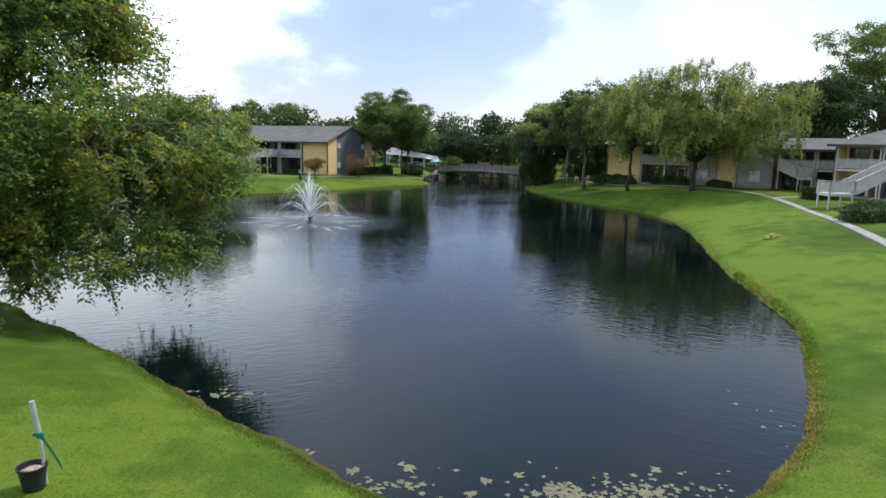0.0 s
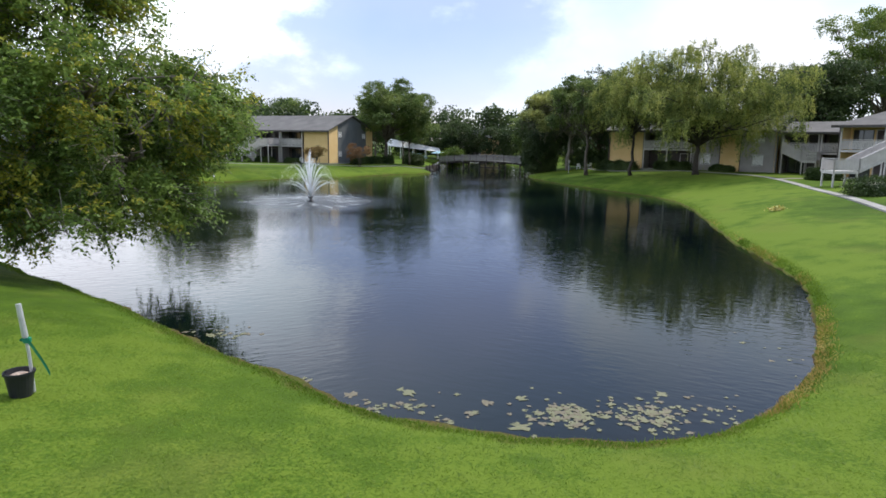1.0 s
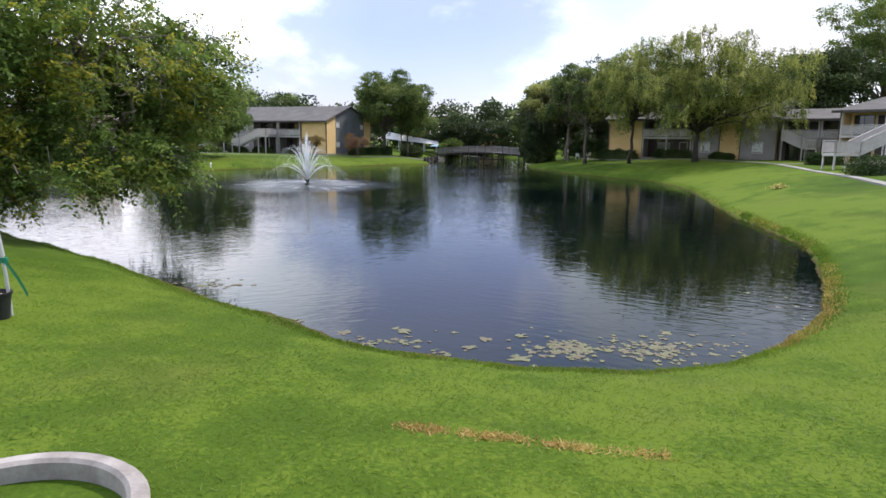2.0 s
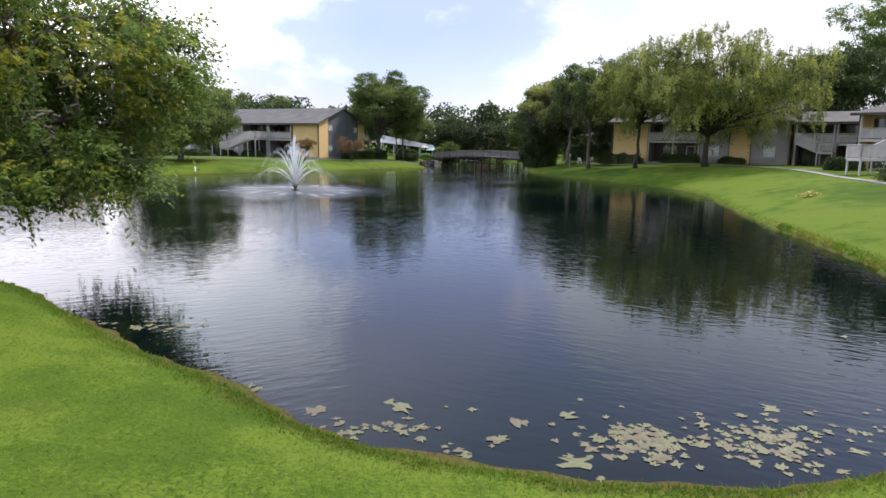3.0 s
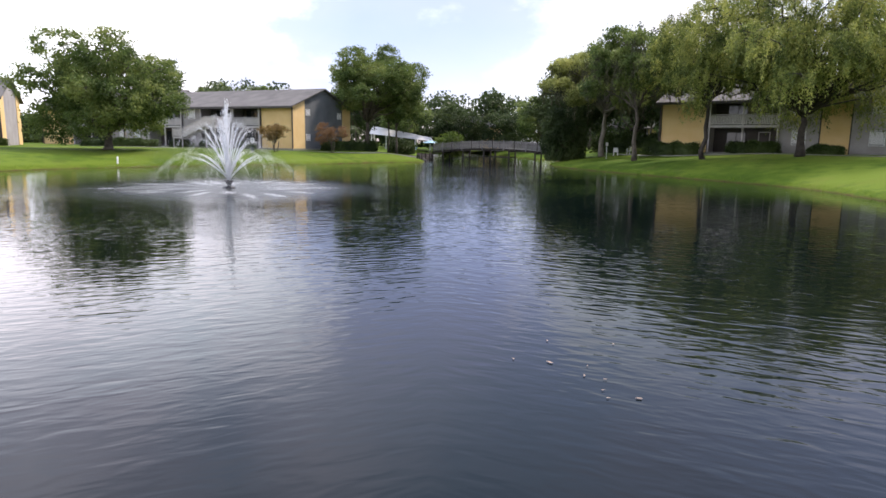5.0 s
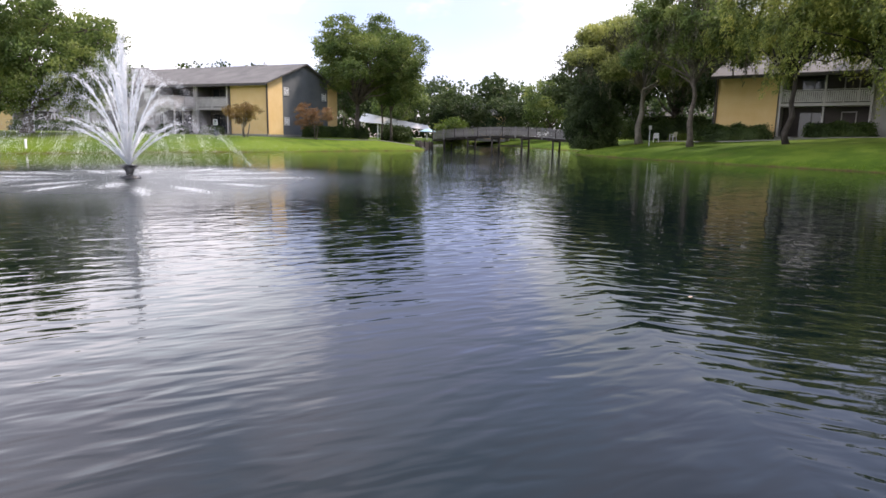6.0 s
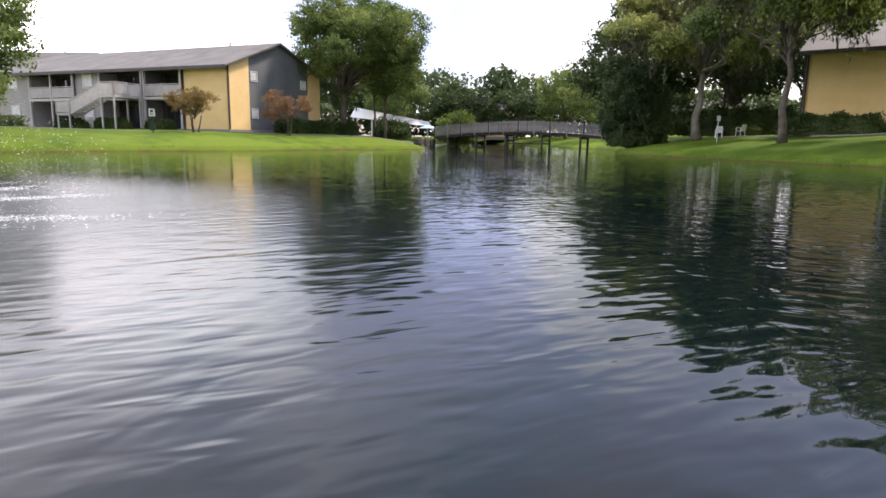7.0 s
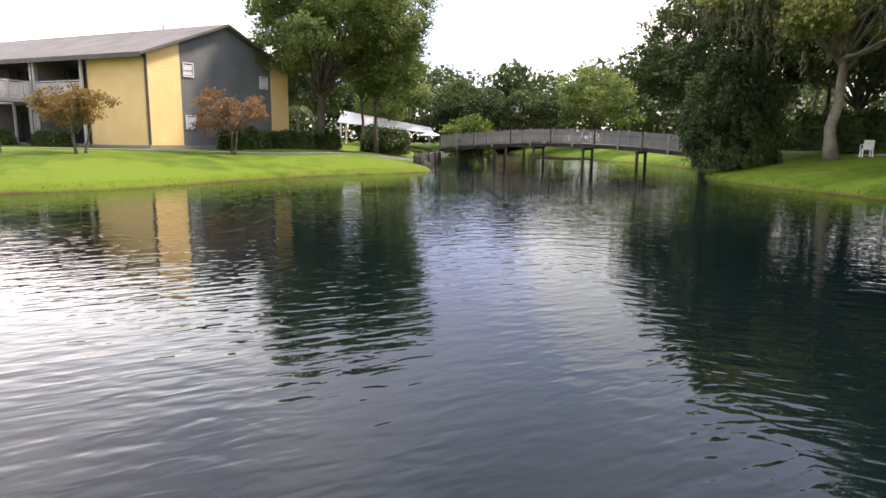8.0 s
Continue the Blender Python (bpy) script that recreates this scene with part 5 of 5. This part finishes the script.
def tree_pot():
    x, y = -6.62, 9.75
    t = thing("planter_pot", (x, y, gz(x, y)), 0, "black plastic nursery pot with a staked sapling pole", "plant pot")
    part("pot", Geo().lathe([(0.0, 0.0), (0.17, 0.0), (0.225, 0.4), (0.245, 0.4), (0.245, 0.44), (0.215, 0.44), (0.2, 0.34), (0.0, 0.34)], 24), POT, t, smooth=False)
    part("soil", Geo().lathe([(0.0, 0.34), (0.2, 0.345), (0.1, 0.4), (0.0, 0.41)], 16), SOIL, t, "pale bark mulch")
    part("stake", Geo().tube([(0.12, 0.16, 0.0), (0.1, 0.15, 0.7), (0.02, 0.12, 1.56)], (0.028, 0.028, 0.03), 10), METAL, t, "pale grey stake")
    part("sleeve", Geo().tube([(0.07, 0.14, 1.0), (0.02, 0.12, 1.58)], (0.05, 0.045), 10), METAL, t, "clear plastic sleeve")
    tape = Geo()
    tape.lathe([(0.03, 0.9), (0.065, 0.9), (0.065, 0.98), (0.03, 0.98)], 12, 0.09, 0.15)
    tail = [(0.1, 0.1, 0.96), (0.2, 0.06, 0.9), (0.3, 0.03, 0.78), (0.4, 0.0, 0.66), (0.5, -0.02, 0.5), (0.54, -0.02, 0.4)]
    tape.add([(x, y, z + w) for x, y, z in tail for w in (-0.035, 0.035)] + [(x + 0.004, y + 0.012, z + w) for x, y, z in tail for w in (-0.035, 0.035)],
             [(2 * k, 2 * k + 2, 2 * k + 3, 2 * k + 1) for k in range(5)] + [(2 * k + 13, 2 * k + 15, 2 * k + 14, 2 * k + 12) for k in range(5)])
    tape.add([(0.08, 0.16, 0.96), (0.0, 0.12, 0.98), (-0.03, 0.11, 0.93), (0.07, 0.16, 0.9)], [(0, 1, 2, 3)])
    part("ribbon", tape, GREENTAPE, t, "green tie tape with loose end")


tree_pot()


def basin():
    x, y = -2.35, 3.75
    z = gz(x, y)
    t = thing("drain_basin", (x, y, z), 0, "round concrete drain basin with muddy floor", "drain")
    part("ring", Geo().lathe([(0.86, -0.45), (1.02, -0.45), (1.03, 0.1), (1.0, 0.13), (0.9, 0.13), (0.87, 0.1)], 48), BASIN, t)
    part("mud", Geo().lathe([(0.0, -0.2), (0.5, -0.21), (0.88, -0.24), (0.88, -0.45), (0.0, -0.45)], 32), SEDIMENT, t, "pale mud floor")


basin()


def dog_station():
    x, y = -21.9, 92.4
    t = thing("waste_station", (x, y, gz(x, y)), 15, "dark green dog waste station on a post", "bin")
    part("post", Geo().box(-0.03, 0.03, -0.03, 0.03, -0.1, 1.5), DARKGREEN, t)
    part("bin", Geo().box(-0.17, 0.17, -0.2, 0.03, 0.18, 0.72).box(-0.18, 0.18, -0.21, 0.04, 0.7, 0.75), DARKGREEN, t)
    s = part("sign", Geo().box(-0.19, 0.19, -0.05, -0.032, 1.12, 1.62), WHITE, t, "small white sign")
    part("writing", Geo().box(-0.1, 0.1, -0.056, -0.051, 1.38, 1.54).box(-0.13, 0.13, -0.056, -0.051, 1.2, 1.24).box(-0.13, 0.13, -0.056, -0.051, 1.28, 1.32), DARKGREEN, s)


dog_station()


def sign_post(x, y, h, label):
    t = thing("sign_post", (x, y, gz(x, y)), 10, label, "sign")
    part("post", Geo().tube([(0, 0, -0.1), (0, 0, h)], (0.035, 0.035), 8), METAL, t)
    part("plate", Geo().box(-0.14, 0.14, -0.05, -0.036, h - 0.34, h + 0.02), RAIL, t, "pale grey sign plate")


sign_post(17.2, 93.1, 1.8, "small pale sign on a metal post behind the lawn")
t = thing("marker_pipe", (-28.6, 76.2, 0), 0, "white plastic pipe standing in the shallow water", "pipe")
part("pipe", Geo().tube([(0, 0, -0.5), (0.02, 0, 0.9)], (0.07, 0.07), 10), WHITE, t, smooth=True)


def pavilion():
    t = thing("pavilion", (-11, 152, 1.3), 0, "white canopy roof on posts beyond the trees", "pavilion")
    g = Geo().add([(-4.6, -3, 2.8), (8, -3, 1.5), (8, 3, 1.5), (-4.6, 3, 2.8), (-4.2, 0, 4.4), (7.6, 0, 2.3)], [(0, 1, 5, 4), (2, 3, 4, 5), (1, 2, 5), (3, 0, 4), (3, 2, 1, 0)])
    part("roof", g, WHITE, t)
    for k in range(5):
        for y in (-2.7, 2.7):
            part("post", Geo().box(-4.2 + k * 2.9 - 0.1, -4.2 + k * 2.9 + 0.1, y - 0.1, y + 0.1, -0.2, 2.72 - 0.29 * k), WHITE, t)
    u = thing("parasol", (-3.5, 148, 1.3), 0, "pale blue parasol by the far path", "parasol")
    part("canopy", Geo().lathe([(0.0, 1.75), (0.05, 1.75), (1.6, 1.2), (1.58, 1.15), (0.0, 1.6)], 10), BLUECLOTH, u)
    part("pole", Geo().tube([(0, 0, -0.1), (0, 0, 1.7)], (0.04, 0.04), 8), METAL, u)


pavilion()


def car(x, y, turn, mat, label):
    t = thing("car", (x, y, gz(x, y)), turn, label, "car")
    prof = [(-2.2, 0.35), (-2.25, 0.75), (-2.0, 0.95), (-1.35, 1.0), (-0.75, 1.42), (0.75, 1.45), (1.45, 1.0), (2.1, 0.9), (2.25, 0.65), (2.2, 0.35)]
    n = len(prof)
    g = Geo().add([(px, -0.85, pz) for px, pz in prof] + [(px, 0.85, pz) for px, pz in prof], [tuple(range(n)), tuple(reversed(range(n, 2 * n)))] + [(k, n + k, n + (k + 1) % n, (k + 1) % n) for k in range(n)])
    part("body", g, mat, t)
    part("side_window", Geo().add([(-1.1, -0.862, 1.02), (1.2, -0.862, 1.02), (0.7, -0.862, 1.36), (-0.68, -0.862, 1.34)], [(0, 1, 2, 3)]).add([(-1.1, 0.862, 1.02), (1.2, 0.862, 1.02), (0.7, 0.862, 1.36), (-0.68, 0.862, 1.34)], [(3, 2, 1, 0)]), GLASS, t)
    for px in (-1.35, 1.4):
        for py in (-0.8, 0.8):
            w = part("wheel", Geo().tube([(px, py - 0.1, 0.32), (px, py + 0.1, 0.32)], (0.32, 0.32), 16), POT, t)
    return t


car(37, 125, 20, METAL, "silver car parked behind the hedges")
car(-8.5, 150, 15, BLUECLOTH, "pale blue car parked beyond the trees")

def fallen_frond():
    rng = np.random.default_rng(51)
    x, y = 22.4, 42.6
    t = thing("fallen_branch", (x, y, gz(x, y)), 25, "fallen branch with dry yellow leaves on the lawn", "branch")
    part("stem", Geo().tube([(-0.7, 0, 0.05), (0, 0.05, 0.12), (0.75, -0.05, 0.06)], (0.02, 0.016, 0.006), 5), BARK, t)
    P = np.column_stack([rng.normal(size=260) * 0.3, rng.normal(size=260) * 0.12, np.abs(rng.normal(size=260)) * 0.1 + 0.05])
    part("leaves", quads_mesh("leaves", leaves(P, unit(rng.normal(size=P.shape)), 0.16, 0.09, rng, up=2.0), DRYLEAF), DRYLEAF, t, "dry straw-yellow leaves")


fallen_frond()

DEBRIS = [(-0.6, 28.8, 0.045), (-1.0, 28.9, 0.025), (-0.2, 28.7, 0.02), (-0.3, 28.4, 0.025), (-0.1, 28.3, 0.022), (-0.2, 28.0, 0.022), (-0.2, 27.8, 0.02), (0.1, 27.8, 0.035), (-0.5, 29.6, 0.025), (0.3, 29.5, 0.022), (-1.2, 40.2, 0.04)]


def floating_debris():
    rng = np.random.default_rng(61)
    shape = Geo().add([(-1, 0, 0), (-0.3, -0.6, 0.12), (0.8, -0.4, 0.05), (1, 0.2, 0.1), (0.1, 0.7, 0.02), (-0.7, 0.5, 0.1), (0, 0, -0.3)], [(0, 1, 2, 3, 4, 5), (1, 0, 6), (2, 1, 6), (3, 2, 6), (4, 3, 6), (5, 4, 6), (0, 5, 6)]).mesh("floating_leaf", SOIL)
    for x, y, r in DEBRIS:
        ob = new("floating_leaf", shape)
        ob.matrix_world = pose(x + 0.9, y, 0.012, 0, 0, rng.uniform(0, 360)) @ Matrix.Diagonal((r, r * 0.7, r * 0.4, 1))
        tagged(ob, "pale dead leaf floating on open water", "leaf", "leaves afloat on the pond")


floating_debris()

# ---- lily pads ----


def lily_pads():
    rng = np.random.default_rng(31)
    kinds = []
    for k in range(8):
        n = 14
        r = np.maximum(0.35, 1 + 0.34 * rng.normal(size=n))
        r[0] *= 0.35
        ang = np.linspace(0, 2 * math.pi, n, endpoint=False)
        ring = [(math.cos(a) * q, math.sin(a) * q * 0.8, 0.05 * math.sin(2 * a + k) + 0.03 * rng.normal()) for a, q in zip(ang, r)]
        vs = ring + [(p[0] * 0.97, p[1] * 0.97, p[2] - 0.05) for p in ring] + [(0, 0, 0.0), (0, 0, -0.05)]
        fs = [(i, (i + 1) % n, 2 * n) for i in range(n)] + [(n + (i + 1) % n, n + i, 2 * n + 1) for i in range(n)] + [((i + 1) % n, i, n + i, n + (i + 1) % n) for i in range(n)]
        kinds.append(Geo().add(vs, fs).mesh("lily_pad", LILY if k % 3 else LILYB))
    patches = [((3.05, 11.5), (0.3, 0.26), 130, 0.115), ((4.75, 11.6), (0.38, 0.36), 130, 0.11), ((-0.65, 11.75), (0.3, 0.14), 22, 0.1), ((0.0, 11.8), (0.16, 0.2), 14, 0.1),
               ((-2.8, 13.05), (0.28, 0.1), 14, 0.1), ((6.2, 12.0), (0.5, 0.5), 24, 0.09), ((0.75, 11.2), (0.28, 0.1), 7, 0.11), ((1.1, 11.55), (0.14, 0.06), 4, 0.14),
               ((9.3, 15.6), (0.5, 0.9), 8, 0.1), ((-5.6, 16.3), (0.45, 0.3), 22, 0.13), ((2.4, 11.9), (0.9, 0.6), 12, 0.09)]
    spots = [(-1.4, 12.3, 0.16), (-0.35, 12.7, 0.1), (-0.15, 12.5, 0.18), (1.5, 12.05, 0.15), (2.2, 12.3, 0.15), (2.1, 10.95, 0.18), (2.35, 11.3, 0.12), (5.3, 12.7, 0.14)]
    for (cx, cy), (sx, sy), n, size in patches:
        for _ in range(n):
            spots.append((cx + sx * rng.normal(), cy + sy * rng.normal(), size * rng.uniform(0.3, 0.85)))
    for k, (x, y, r) in enumerate(spots):
        if shore_distance(np.array([[x, y]]))[0] > -0.12:
            continue
        ob = new("lily_pad", kinds[k % 8])
        ob.matrix_world = pose(x, y, 0.004 + 0.0015 * (k % 5), rng.uniform(-1.5, 1.5), rng.uniform(-1.5, 1.5), rng.uniform(0, 360)) @ Matrix.Diagonal((r * 1.05, r * 0.95, r * 0.14, 1))
        tagged(ob, "pale olive lily pad floating near the bank" if k % 3 else "browned lily pad floating near the bank", "lily pad", "lily pads by the near bank")


lily_pads()

# ---- grass ----


def blades(name, P, height, mat, label, rng, width=0.012, lean=0.5):
    n = len(P)
    a = rng.uniform(0, 2 * math.pi, n)
    s = rng.uniform(0.5, 1.4, (n, 1))
    side = np.column_stack([np.cos(a), np.sin(a), np.zeros(n)]) * width
    tip = np.column_stack([rng.normal(size=n) * lean, rng.normal(size=n) * lean, np.ones(n)]) * height * s
    V = np.stack([P - side, P + side, P + side * 0.5 + tip * 0.55 + np.array([0, 0, 0.1]) * height, P + tip], 1)
    return tagged(new(name, quads_mesh(name, V, mat)), label, "grass", kind="stuff")


def grass():
    rng = np.random.default_rng(41)
    n = 165000
    P = np.column_stack([rng.uniform(-11, 11, n), 1.5 + 15 * rng.uniform(0, 1, n) ** 1.2])
    d = shore_distance(P)
    ok = (d > 0.12) & (np.hypot(P[:, 0] + 2.35, P[:, 1] - 3.75) > 1.05)
    P, d = P[ok], d[ok]
    z = ground_height(*P.T)
    blades("lawn_grass", np.column_stack([P, z - 0.005]), 0.03, BLADES, "short green lawn grass", rng, 0.006, 1.7)
    # taller tufts along the water's edge
    seg = np.roll(LOOP, -1, 0) - LOOP
    for name, m, mat, lab, h, test in (("bank_grass", 34000, BLADES, "longer green grass fringing the bank", 0.075, None), ("dry_bank_grass", 5200, STRAW, "dry orange grass on the bank", 0.08, True)):
        w = np.linalg.norm(seg, axis=1) * np.where(LOOP[:, 1] < 34, 6.0, np.where(LOOP[:, 1] < 105, 1.0, 0.2))
        if test:
            w = w * ((LOOP[:, 0] > 5.6) & (LOOP[:, 1] < 44)) * np.where(LOOP[:, 1] < 18, 2.5, 1.0)
        i = rng.choice(len(LOOP), m, p=w / w.sum())
        q = LOOP[i] + seg[i] * rng.uniform(0, 1, (m, 1))
        nrm = unit(np.column_stack([seg[i][:, 1], -seg[i][:, 0]]))
        q = q + nrm * (0.04 + np.abs(rng.normal(size=(m, 1))) * (0.17 if test else 0.22)) * np.where(shore_distance(q + nrm * 0.05)[:, None] > shore_distance(q)[:, None], 1, -1)
        z = ground_height(*q.T)
        if test:
            patch = np.sin(q[:, 1] * 1.1) + np.sin(q[:, 1] * 0.43 + 1) > -0.2
            q, z = q[patch], z[patch]
        blades(name, np.column_stack([q, z - 0.02]), h, mat, lab, rng, 0.013, 0.55)
    # a worn line of dry grass across the lawn
    m = 1700
    u = rng.uniform(0, 1, m)
    x = 0.28 + 2.6 * u + rng.normal(size=m) * 0.06
    y = 6.14 - 0.63 * u ** 0.8 + rng.normal(size=m) * 0.065
    ok = np.sin(u * 21) + 0.6 * np.sin(u * 55) > -0.5
    blades("dry_grass_line", np.column_stack([x, y, ground_height(x, y) - 0.004])[ok], 0.034, STRAW, "line of dead orange grass in the lawn", rng, 0.014, 0.9)


grass()
